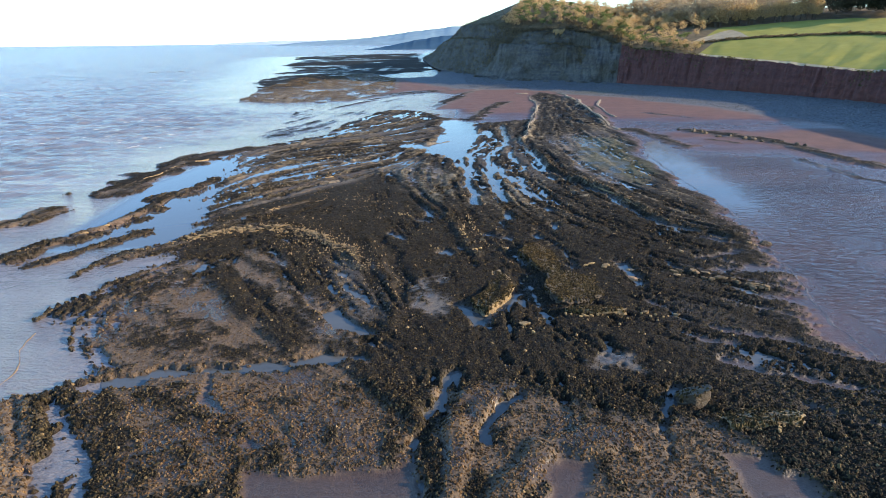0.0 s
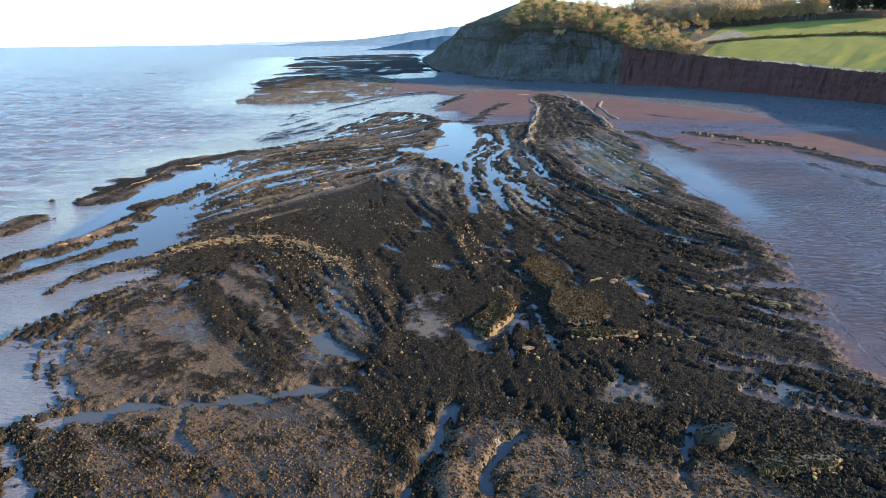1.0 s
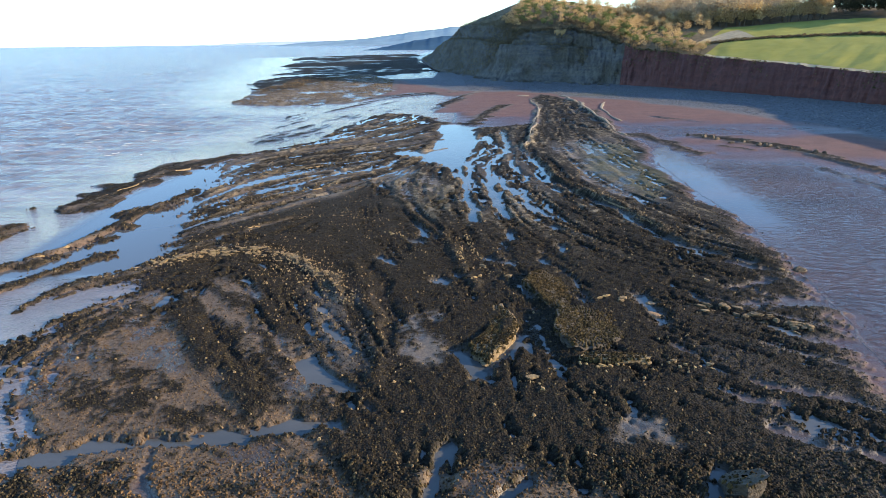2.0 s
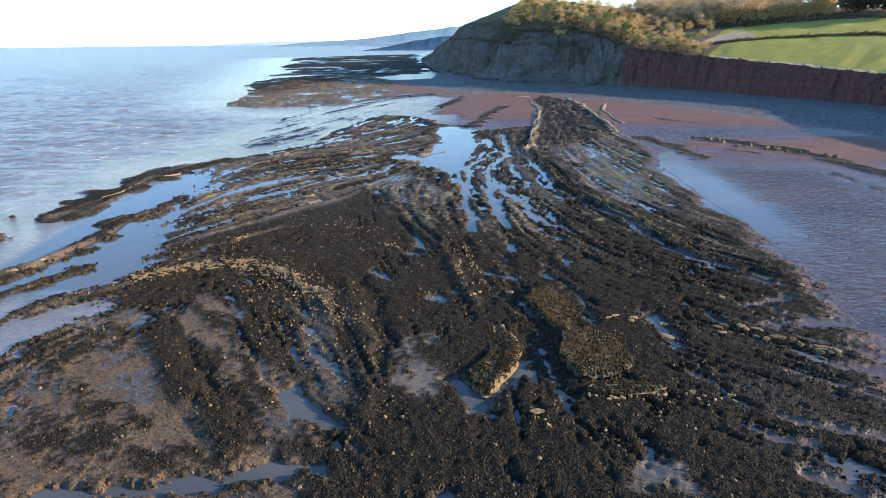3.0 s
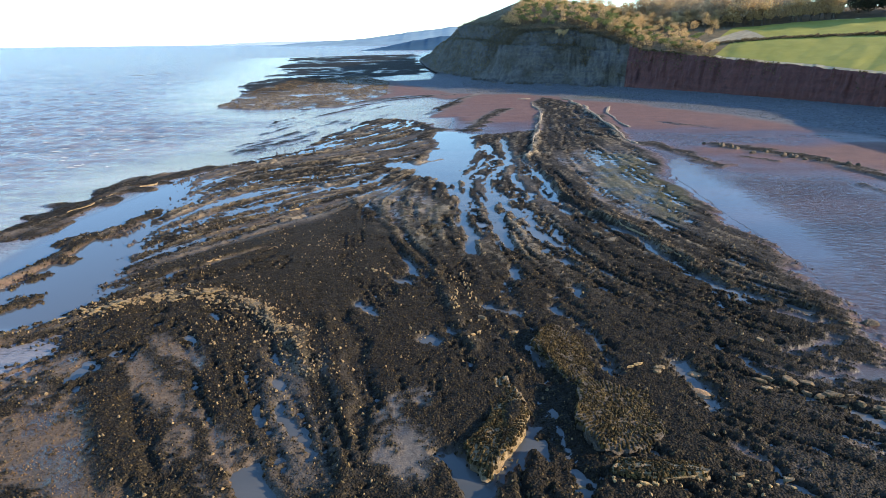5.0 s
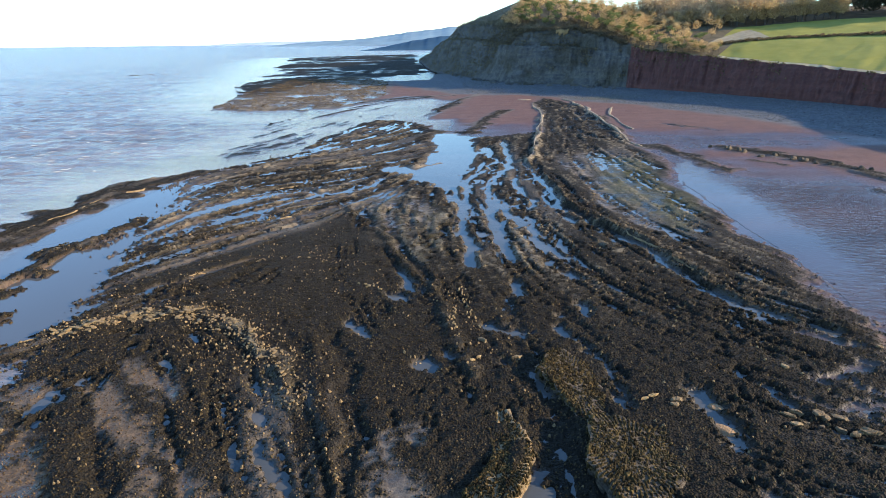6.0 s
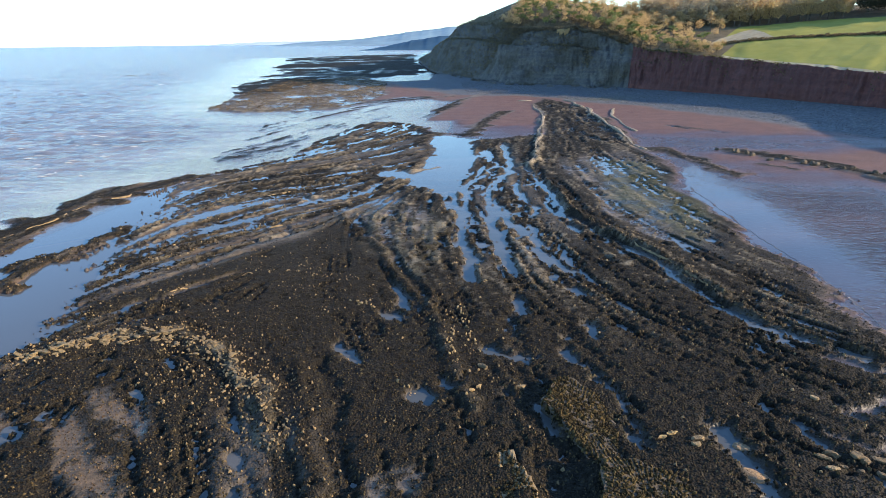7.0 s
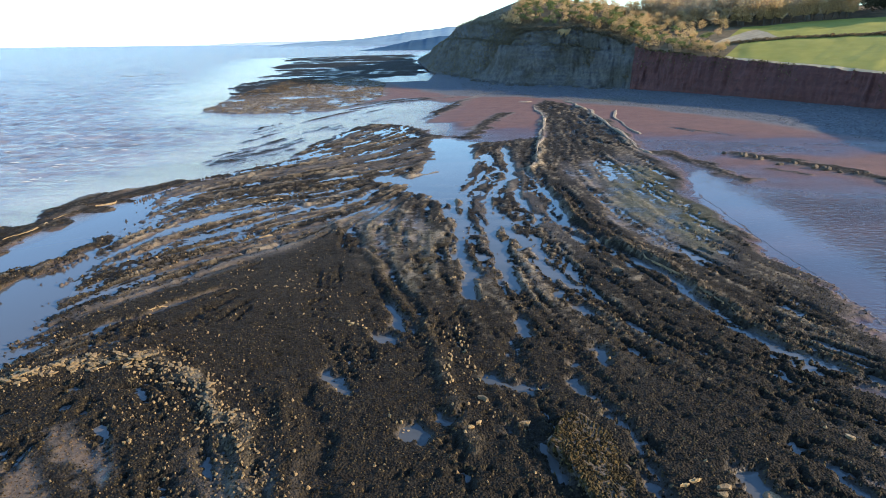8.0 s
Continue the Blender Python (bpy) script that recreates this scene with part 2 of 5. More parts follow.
DARK_ROCK = rock_material("weedy_rock", (0.03, 0.026, 0.018), (0.13, 0.10, 0.065), 1.6)
GRASS = cover_material("short_green_grass", ((0.3, (0.235, 0.215, 0.036)), (0.7, (0.32, 0.29, 0.06))), 0.12, 0.01, 0.05)
SCRUB = cover_material("brown_scrub", ((0.3, (0.08, 0.068, 0.036)), (0.6, (0.18, 0.13, 0.068)), (0.8, (0.26, 0.19, 0.10))), 0.16, 0.03, 0.6)
STUBBLE = cover_material("pale_dry_grass", ((0.3, (0.27, 0.21, 0.12)), (0.7, (0.48, 0.40, 0.26))), 0.5, 0.05, 0.2)
BARK = rock_material("bark", (0.05, 0.04, 0.03), (0.14, 0.11, 0.08), 3)
TWIGS = leaf_material("autumn_twigs", (0.45, 0.30, 0.14), (0.63, 0.44, 0.21), (0.75, 0.56, 0.29))
PINE = leaf_material("pine_needles", (0.10, 0.13, 0.05), (0.20, 0.24, 0.085), (0.33, 0.34, 0.13))

# ---- plan of the shore, in metres ----
REEF = [(46, -14), (42.3, 49), (40.4, 53.5), (41.1, 58.6), (44.9, 69.8), (47.3, 81.5), (49.8, 88), (49.6, 97), (51.7, 113),
        (50.3, 122), (52.4, 146), (62, 205), (68, 254), (70, 310), (58, 362), (47, 326), (44, 275), (36, 233), (20, 226),
        (0, 244), (-8, 268), (-26, 275), (-34, 254), (-38, 220), (-42, 200), (-50, 187), (-58, 169), (-53, 145), (-50, 115),
        (-44, 103), (-41, 90), (-40.5, 80), (-43.6, 72), (-47.9, 63), (-38, 59), (-38.7, 55), (-34.8, 50), (-34.5, 46.3), (-33.4, 43.5), (-29.6, 39), (-26.6, 34), (-22, 22), (-14, -14)]
MUSSEL_RIDGES = [([(1.6, 29), (4.2, 34), (7.4, 37), (11, 38.4), (14, 38.4)], 1.2, 0.4), ([(-0.4, 31), (1.0, 36), (1.8, 41)], 0.9, 0.35), ([(-1, 45), (2, 44), (3.4, 42)], 0.9, 0.25)]   # points, half width, height
SHADE_GULLIES = [  # dry sunken lanes beside the slabs, shaping their dark shade: points, half width, floor
    ([(11.6, 73), (11.2, 67), (11.6, 61)], 1.7, 0.12), ([(10.2, 85), (9.8, 78), (10.8, 73)], 1.2, 0.15), ([(9.1, 85), (9.5, 95), (11.3, 101)], 1.0, 0.15), ([(-9.5, 88), (-6.5, 78), (-4.5, 66)], 0.7, 0.2), ([(-13.5, 140), (-6.5, 121), (-0.2, 104)], 0.8, 0.22),
    ([(25.2, 166), (25.8, 153), (25.6, 142), (28.4, 131), (30.4, 123.4), (32.6, 117.4), (33.4, 110.6), (34.4, 105), (35.8, 98.6), (38, 94), (41, 90.4), (45, 86.6)], 0.8, 0.08),
    ([(-26.5, 71.5), (-20.4, 63), (-14.5, 56)], 0.8, 0.2), ([(1.2, 49), (-0.6, 43), (-1.6, 39)], 0.9, 0.1)]
TONGUES = [  # outlying ledges: points, half width, height
    ([(-70, 123), (-70, 140), (-67, 157), (-60, 174)], 5.2, 0.5), ([(-64.8, 81.6), (-62, 89), (-57.6, 98), (-55.7, 109), (-56, 118), (-52, 133)], 3.0, 0.55),
    ([(-59.4, 80), (-57, 82.6), (-53.8, 87.6), (-50.7, 94)], 1.9, 0.45), ([(-51.4, 74.6), (-49.5, 78.8)], 0.9, 0.35),
    ([(-48.6, 81), (-44.5, 84.7), (-40, 91), (-36, 99)], 2.2, 0.5), ([(-78, 99), (-74.5, 100.5), (-74.7, 109)], 2.6, 0.6), ([(-26.8, 22), (-29.3, 30), (-32.6, 36.5), (-37, 43)], 3.2, 0.5),
    ([(-80, 120), (-79, 121)], 0.8, 0.5), ([(66, 206), (67.7, 190), (70, 170)], 2.6, 0.45), ([(83.7, 200), (91.4, 188), (98.7, 177.6), (101, 160), (104, 140)], 3.4, 0.7),
    ([(82, 182), (88, 175)], 0.8, 0.4), ([(87, 251), (95.5, 234.5)], 1.0, 0.2), ([(91.6, 150), (92.4, 131), (95, 122)], 0.9, 0.35),
    ([(-9, 274), (-1, 296), (8, 329), (18, 369), (28, 392)], 2.4, 0.75), ([(-45, 338), (-35, 352), (-23, 364), (-4, 376), (9, 382)], 3.4, 0.7), ([(-10, 223), (-2, 239), (6, 235), (14, 237), (18, 256), (24, 285), (32, 302)], 3.0, 0.5),
    ([(-40, 222), (-32, 246), (-22, 274), (-13, 293)], 2.2, 0.4), ([(-49, 247), (-42, 282), (-30, 302)], 1.8, 0.4), ([(-29, 202), (-21, 218), (-10, 236), (-5, 248)], 3.0, 0.45), ([(-30, 300), (-18, 330), (-6, 352)], 1.6, 0.6),
    ([(-60, 225), (-45, 280), (-34, 310)], 1.6, 0.3), ([(-52, 215), (-42, 258), (-30, 300)], 1.6, 0.3), ([(-66, 260), (-52, 296)], 1.2, 0.25)]
FAR_REEFS = [[(-112, 322), (-64, 309), (-44, 331), (-29, 387), (-36, 505), (-70, 596), (-110, 612), (-150, 562), (-152, 490), (-118, 400)],
             [(-300, 1260), (-180, 740), (-158, 604), (-112, 616), (-70, 566), (-25, 590), (-8, 680), (-30, 1000), (-40, 1300), (-60, 1500), (-182, 1420)]]
CHANNELS = [  # points, half width
    ([(8, 232), (6, 200), (4, 180), (2, 168)], 6.0), ([(-7, 176), (0, 172), (6, 160)], 4.0), ([(30, 262), (24, 240), (10, 230)], 7.0), ([(5, 160), (6.7, 141), (4.8, 127.7), (6.6, 118), (6.2, 110)], 1.3),
    ([(14, 205), (15.6, 186), (11.7, 171), (9.4, 163), (7.6, 150)], 0.7), ([(22.6, 218), (19, 179), (14.8, 163), (12, 146), (11.5, 133), (11.9, 120), (11.8, 112)], 0.9),
    ([(12.8, 142), (15.3, 134), (17.5, 127), (17.9, 118), (19.6, 112.7)], 0.9), ([(24, 182), (24.7, 165), (25.5, 153), (25.3, 142)], 0.8), ([(32.2, 119), (33.4, 111), (34.3, 106)], 0.7), ([(36, 98.6), (40.5, 91), (44, 87)], 0.6),
    ([(-60, 111), (-59.5, 125), (-57.4, 139)], 1.7), ([(-56, 165), (-52.7, 145), (-50.7, 130), (-48.5, 113)], 1.2), ([(-51, 116), (-46, 108), (-47, 98), (-51, 88)], 3.0),
    ([(-44, 138), (-38, 150), (-28, 154), (-20, 151.5), (-15, 154.6), (-9.5, 167)], 0.9), ([(-46, 123), (-39, 133.6), (-32.6, 139.5), (-28.5, 146), (-21.6, 153.7)], 0.9),
    ([(-42.5, 95), (-39, 99), (-34.8, 102.3), (-30.6, 107), (-26.5, 111.5)], 0.5), ([(-31, 124), (-26.7, 126.4), (-22.4, 130)], 0.5),
    ([(-33, 46.7), (-26.2, 48.7), (-18.6, 50.3), (-12.7, 51.3), (-8.8, 51.2)], 0.75), ([(0.7, 49), (-1.3, 43.4), (-2.4, 39), (-3.1, 35.6), (-2.7, 28)], 0.6),
    ([(-36, 44.5), (-33.2, 42.3), (-30.3, 38), (-27, 32.8), (-24, 24)], 0.8), ([(-29.6, 40), (-25.6, 33)], 0.35),
    ([(2.3, 63.3), (4, 59.2), (6.4, 62.6), (8.6, 66.5)], 0.8), ([(-13.4, 61.4), (-8.3, 56.5), (-5, 54)], 0.61), ([(14.8, 92), (15.6, 87), (17.3, 84), (17.9, 79), (18.3, 74.5)], 0.55), ([(19.9, 166), (19.3, 148), (19.7, 138.5)], 0.5), ([(24.5, 153), (24.8, 138), (25.7, 129)], 0.55), ([(19, 105.6), (20.8, 103.2)], 0.65), ([(-3.6, 98.6), (-2.2, 98.2)], 0.65), ([(-3.5, 106), (-1.4, 100.2)], 0.63), ([(-0.9, 82), (0.7, 82.3)], 0.63), ([(2.6, 84.2), (3.5, 84)], 0.64), ([(10.8, 79.8), (11.4, 77)], 0.64), ([(8, 83.2), (8.6, 81.6)], 0.63), ([(10.8, 102), (11.8, 99)], 0.63), ([(18.4, 95.5), (19.2, 92.5)], 0.63), ([(-8.1, 92.7), (-6.4, 88.7)], 0.63), ([(3.2, 39.2), (4.2, 42.2), (7.1, 44.2)], 0.4),
    ([(24.6, 77), (25.2, 72), (25.6, 70)], 1.1), ([(31.4, 77), (31.8, 75)], 0.6), ([(6.8, 90), (8.4, 89.2), (10, 88.6)], 0.8), ([(20.4, 45.8), (18.3, 41.4), (17, 36)], 0.5), ([(-14, 75), (-12, 69), (-10, 64.5)], 0.4)]
LEDGES = [  # scarps: points, half width of the raised edge, height, and the paleness of its bare rock
    ([(47.7, 326), (44.3, 275), (36.2, 233.5), (28.5, 192), (24.8, 182)], 1.0, 0.7, 0.9), ([(67.5, 350), (69.5, 300), (64.8, 273), (63, 237), (60, 211), (62.6, 202)], 0.9, 0.7, 1.0),
    ([(80.8, 310), (72.3, 272), (70.6, 249.5), (71.2, 236.5)], 0.9, 0.5, 0.9), ([(26.6, 165), (27.3, 153), (27, 142), (30, 132), (32, 124), (34.4, 118), (35, 111), (36, 106), (37.2, 100), (39.3, 95.5), (42, 92), (46, 88)], 0.9, 1.0, 0.25),
    ([(-40.5, 90), (-34.4, 93.5), (-27, 94.5), (-20.6, 90.6), (-15, 83.7), (-10.5, 75.4)], 0.9, 0.4, 0.5), ([(-14.8, 138.7), (-7.9, 121), (-1.4, 104)], 0.7, 0.5, 0.0),
    ([(-12.8, 87.5), (-9.0, 78.5), (-7, 71.3), (-5.3, 57)], 0.8, 0.5, 0.0), ([(-28.2, 70), (-22, 61.7), (-15.8, 54.8)], 1.6, 0.5, 0.0), ([(4.6, 62.8), (7.0, 65), (8.4, 69)], 1.0, 0.8, 0.0), 
    ([(-10, 51), (-5, 45), (-2.5, 42)], 0.7, 0.5, 0.0), ([(9, 92), (8.5, 84), (9.5, 76)], 1.0, 0.5, 0.2), ([(1, 102), (3, 90), (5, 80)], 0.8, 0.5, 0.25),
    ([(-50, 170), (-40, 176), (-25, 186), (-8, 200), (0, 208)], 0.8, 0.4, 0.2), ([(-46, 146), (-34, 158), (-20, 163)], 0.7, 0.4, 0.5), ([(-44, 180), (-24, 205), (-8, 232)], 0.8, 0.4, 0.2), ([(-40, 118), (-30, 128), (-18, 138)], 0.6, 0.4, 0.5), ([(2.5, 184), (-4, 178)], 0.8, 0.5, 0.8)]
SANDS = [  # patches of grit: outline, kind (0 grey mud, 1 brown grit), share of bare ground
    ([(-43, 65), (-37, 74), (-28, 69), (-19, 58), (-9, 51.5), (-20, 50), (-33, 47), (-38, 56)], 1, 0.62), ([(-33, 47), (-20, 50), (-9, 51.5), (-2, 39), (-4, 0), (-16, 0), (-30, 40)], 1, 0.64),
    ([(-32.6, 78.8), (-30, 79.4), (-25.6, 75.4), (-21, 70.4), (-23.4, 70.4), (-28, 74.3)], 0.9, 0.95), ([(-30.5, 83.7), (-28.2, 84), (-22.6, 79.2), (-22.3, 76.6), (-27.2, 79.3)], 0.8, 0.68),
    ([(-22, 69.4), (-19.4, 70.3), (-16.7, 67.4), (-12.4, 60.8), (-9, 54), (-13, 55), (-18, 62.4)], 0.8, 0.8), ([(-42, 77), (-36, 80), (-33, 77), (-40, 73)], 0.7, 0.7),
    ([(-3.3, 62.9), (-2.5, 65.3), (-0.2, 65.2), (1.1, 62.8), (-0.1, 61.1), (-2, 61.3)], 0.1, 1.0), ([(-2.6, 71), (-0.4, 71.4), (0, 69.4), (-1.5, 66.8), (-3.4, 68.5)], 0.1, 0.85), ([(14.6, 52), (17, 53), (19, 51.5), (18, 48.2), (15, 47.4), (13.4, 49.4)], 0.1, 0.85),
    ([(0, 45), (6, 46), (14, 42), (24, 40), (22, 0), (-2, 0)], 0.95, 0.72), ([(-6, 112), (2, 134), (0, 150), (-8, 156), (-14, 148)], 0.4, 0.35), ([(-62, 150), (-56, 150), (-42, 120), (-30, 128), (-30, 150), (-50, 168)], 0.9, 0.45), ([(34, 190), (46, 196), (46, 146), (38, 120), (33, 136)], 0.2, 0.45)]
WET_STREAKS = [([(-22.6, 48.4), (-18.6, 42), (-15.5, 38.4)], 0.42), ([(37, 78), (41, 79.8), (48, 81.4)], 0.7), ([(40.3, 88), (43.7, 85), (48, 82)], 0.8), ([(33.8, 75.6), (38, 72.5), (43, 68.6)], 0.6), ([(35.3, 73.7), (40.4, 75), (46, 73)], 0.8), ([(40.5, 77.3), (45, 74)], 0.9),
               ([(30, 57), (36, 54), (41, 50)], 0.5), ([(27, 51), (33, 47.5), (40, 43)], 0.6), ([(34, 63), (39, 60.5), (42, 57)], 0.6), ([(26, 56), (30, 54)], 0.5), ([(38, 66), (43, 62.5)], 0.7), ([(30, 44), (36, 40)], 0.5), ([(24, 64), (29, 61)], 0.4)]
SAND_FLATS = [[(-15.4, 36.7), (-11, 35), (-5.3, 35.1), (-2.3, 37.2), (-2.2, 31), (-5, 24), (-8, 12), (-14, 8), (-17, 20), (-14.5, 30)], [(6.3, 32.3), (8.3, 36.1), (10.5, 36.5), (10.1, 34.6), (8, 29), (9, 21), (5, 14), (3.5, 24)], [(21.4, 36.8), (23.7, 37.1), (23.6, 34.9), (25.7, 34.3), (27, 29), (24, 20), (26, 10), (20, 12), (19, 26), (21.2, 34)]]
CLIFF_FOOT = [(205, 20), (196, 190), (184, 264), (168, 300), (138, 356), (117, 382), (103, 403), (85, 420), (48, 438), (26, 500), (-6, 637), (-33, 1030), (-20, 1500), (40, 2300)]

# ---- fine fields of the reef, on a raster ----
RX0, RY0, RES = -92.0, -16.0, 0.4
gx, gy = np.meshgrid(np.arange(RX0, 112.1, RES), np.arange(RY0, 396.1, RES))
wx = gx + 0.9 * vnoise(gx / 4, gy / 4, 3) + 0.45 * vnoise(gx / 1.5, gy / 1.5, 4)
wy = gy + 0.9 * vnoise(gx / 4, gy / 4, 5) + 0.45 * vnoise(gx / 1.5, gy / 1.5, 6)
wx = wx + 2.0 * vnoise(gx / 16, gy / 16, 7) * step(90, 160, gy)


GUIDES = [[(30, 84), (38, 78), (46, 71)], [(28, 75), (36, 69.5), (44, 63)], [(24, 66), (33, 60), (42, 54)], [(22, 58), (32, 51), (42, 45)], [(30, 50), (40, 42)], [(36, 94), (44, 86), (49, 80)], [(26, 48), (36, 41), (44, 34)]]


def bed_field():
    """Unit vectors along the beds of rock, from the ledges and channels."""
    segs = []
    for pts in [l[0] for l in LEDGES] + [c[0] for c in CHANNELS if c[1] < 2] + [t[0] for t in TONGUES if len(t[0]) > 1] + GUIDES + GUIDES:
        for (ax, ay), (bx, by) in zip(pts[:-1], pts[1:]):
            ln = math.hypot(bx - ax, by - ay)
            segs.append(((ax + bx) / 2, (ay + by) / 2, 2 * math.atan2(by - ay, bx - ax), ln))
    cx, cy = np.meshgrid(np.arange(RX0, 118, 4), np.arange(RY0, 402, 4))
    sx, sy = 0 * cx, 0 * cy
    for mx, my, ang, ln in segs:
        w = min(ln, 12) / ((cx - mx) ** 2 + (cy - my) ** 2 * 0.6 + 40) ** 1.5
        sx, sy = sx + w * math.cos(ang), sy + w * math.sin(ang)
    ang = np.arctan2(sy, sx)
    ci, cj = (gx - RX0) / 4, (gy - RY0) / 4
    ex, ey = bilinear(np.cos(ang), ci, cj), bilinear(np.sin(ang), ci, cj)
    a = np.arctan2(ey, ex) / 2
    return np.cos(a), np.sin(a)


def bilinear(arr, fi, fj):
    nr, nc = arr.shape
    i, j = np.clip(fi, 0, nc - 1.001), np.clip(fj, 0, nr - 1.001)
    i0, j0 = i.astype(int), j.astype(int)
    u, v = i - i0, j - j0
    return (arr[j0, i0] * (1 - u) + arr[j0, i0 + 1] * u) * (1 - v) + (arr[j0 + 1, i0] * (1 - u) + arr[j0 + 1, i0 + 1] * u) * v


def streaks(noise_field, vx, vy, steps, stride=1.0):
    """Smears a field along the beds, both ways."""
    total = noise_field.copy()
    ii, jj = np.meshgrid(np.arange(gx.shape[1]), np.arange(gx.shape[0]))
    for sign in (1, -1):
        fi, fj = ii.astype(float), jj.astype(float)
        px, py = sign * vx, sign * vy
        for _ in range(steps):
            fi, fj = fi + px * stride, fj + py * stride
            qi, qj = np.clip(fi, 0, gx.shape[1] - 1).astype(int), np.clip(fj, 0, gx.shape[0] - 1).astype(int)
            total += noise_field[qj, qi]
            nx, ny = vx[qj, qi], vy[qj, qi]
            flip = np.where(nx * px + ny * py < 0, -1, 1)
            px, py = nx * flip, ny * flip
    total -= total.mean()
    return total / total.std()


bx_, by_ = bed_field()
rng = np.random.default_rng(7)
beds = streaks(vnoise(gx / 1.6, gy / 1.6, 21) + 0.5 * rng.standard_normal(gx.shape), bx_, by_, 18, 2.6)
fine_beds = streaks(rng.standard_normal(gx.shape), bx_, by_, 9, 1.2)

LOW_BEDS = [  # beds worn down to the water: outline, drop, share of brown grit
    ([(-64, 82), (-40, 90), (-25, 110), (-6, 150), (-9, 168), (-30, 168), (-57, 172), (-72, 150), (-70, 120)], 0.26, 0.6), ([(-58, 170), (-8, 176), (-2, 205), (-10, 268), (-34, 254)], 0.24, 0.25),
    ([(38, 36), (46, 66), (52, 92), (54, 130), (46, 128), (44, 100), (35, 84), (27, 70), (24, 52), (28, 40)], 0.05, 0.0), ([(34, 190), (50, 200), (62, 210), (54, 146), (42, 112), (34, 136)], 0.13, 0.1),
    ([(8, 112), (22, 108), (26, 150), (22, 215), (8, 170)], 0.14, 0.0), ([(-16, 80), (-8, 78), (-6, 60), (-12, 58)], 0.14, 0.4)]
DOME = [(-40, 104), (-30, 117), (-22, 127), (-15, 141), (-9, 122), (-3, 108), (2, 96), (6, 80), (0, 74), (-8, 80), (-16, 92), (-28, 98)]   # smooth close weed
SKERRIES = [(-64, 198), (-42, 196), (-8, 240), (2, 300), (12, 352), (-18, 384), (-46, 334), (-68, 268)]   # thin ribs of rock awash
reef_sd = inside(wx, wy, REEF)
edge = reef_sd + 0.8 * beds + (1.2 - 0.8 * step(34, 40, gx)) * fine_beds
reef_in = step(-1.5, 1.5, edge)
strip = step(-0.25, 0.35, fbm(gx / 26, gy / 26, 33)) * 0.6 + 0.4 * step(12, 30, gx) + 0.5 * step(110, 150, gy) + 0.4 * step(-25, -40, gx)
strip = np.clip(strip * 0.7, 0.1, 0.9)
low = 0 * gx
tan = 0 * gx
for pts, drop, share in LOW_BEDS:
    m = step(-4, 4, inside(wx, wy, pts))
    low = np.maximum(low, drop * m)
    tan = np.maximum(tan, share * m)
dome = step(-5, 4, inside(wx, wy, DOME))
strip = strip * (1 - 0.7 * dome) + (4.0 - 2.2 * step(-5, 12, gx)) * low * (1 - 0.9 * dome)
strip = strip * (1 - 0.5 * step(70, 90, gy) * step(10, 20, gx)) * (1 - 0.6 * step(66, 76, gy) * step(140, 115, gy) * step(13, 19, gx))
low = low * (1 - dome)
low = low + 0.06 * step(0.08, 0.13, low)
H_reef = 0.40 + strip * (0.085 * beds + 0.085 * fine_beds) + (0.20 - 0.08 * step(90, 125, gy)) * fbm(gx / 14, gy / 14, 31) + (0.10 - 0.06 * step(80, 115, gy)) * fbm(gx / 2.4, gy / 2.4, 32) - low
H_reef += np.maximum(0, 0.12 * step(0, 12, reef_sd))
weed = reef_in.copy()
grit, bare, algae, flat = 0 * gx, 0 * gx, 0 * gx, 0 * gx
detail = 1 + 0 * gx
sandy = 0 * gx
mottle = 0.8 * fbm(gx / 2.2, gy / 2.2, 41) + 0.3 * beds + 0.35 * fbm(gx / 0.9, gy / 0.9, 44)
for pts, kind, share in SANDS:
    m = step(-0.6, 0.6, inside(wx, wy, pts) + 1.8 * mottle)
    open_ = m * step(0.06, -0.06, mottle - (share - 0.5) * 1.3)
    weed *= 1 - open_
    grit = grit * (1 - m) + kind * m
    H_reef = H_reef - m * 0.08 - 0.08 * open_
    sandy = np.maximum(sandy, m)
    detail *= 1 - 0.45 * m
puddle = step(0.46, 0.6, fbm(gx / 1.9, gy / 3.2, 49) + 0.35 * fbm(gx / 11, gy / 11, 50) - 0.12 * fine_beds) * step(3, 6, reef_sd) * (1 - sandy) * (1 - dome)
H_reef = H_reef - 0.6 * puddle
pits = step(0.35, 0.6, fbm(gx / 5, gy / 5, 35) * 0.8 + 0.22 * beds * -1 + 0.25 * fine_beds * -1 - 0.1)
H_reef = H_reef - 0.45 * pits * step(3, 6, reef_sd) * (1 - 0.8 * sandy)
bands = streaks(vnoise(gx / 2.6, gy / 2.6, 24), bx_, by_, 20, 2.8)
glint = step(0.8, 1.35, -0.75 * fine_beds - 0.55 * bands + 0.9 * fbm(gx / 9, gy / 9, 45)) * step(84, 112, gy + 0.25 * gx) * step(2, 5, reef_sd) * (1 - dome)
H_reef = H_reef - 0.65 * glint * (1 - 0.6 * sandy)
# limestone rims, with the sun on them put into the pale bare colour
lit_rims = step(1.15, 1.9, fine_beds + 0.5 * beds + 0.9 * fbm(gx / 6, gy / 6, 46)) * step(86, 118, gy + 0.25 * gx) * step(1, 3, reef_sd) * (1 - 0.9 * dome)
bare = np.maximum(bare, 0.55 * lit_rims)
H_reef = H_reef + 0.1 * lit_rims
lines = step(95, 125, gy + 0.3 * gx) * step(1, 3, reef_sd) * (1 - dome)
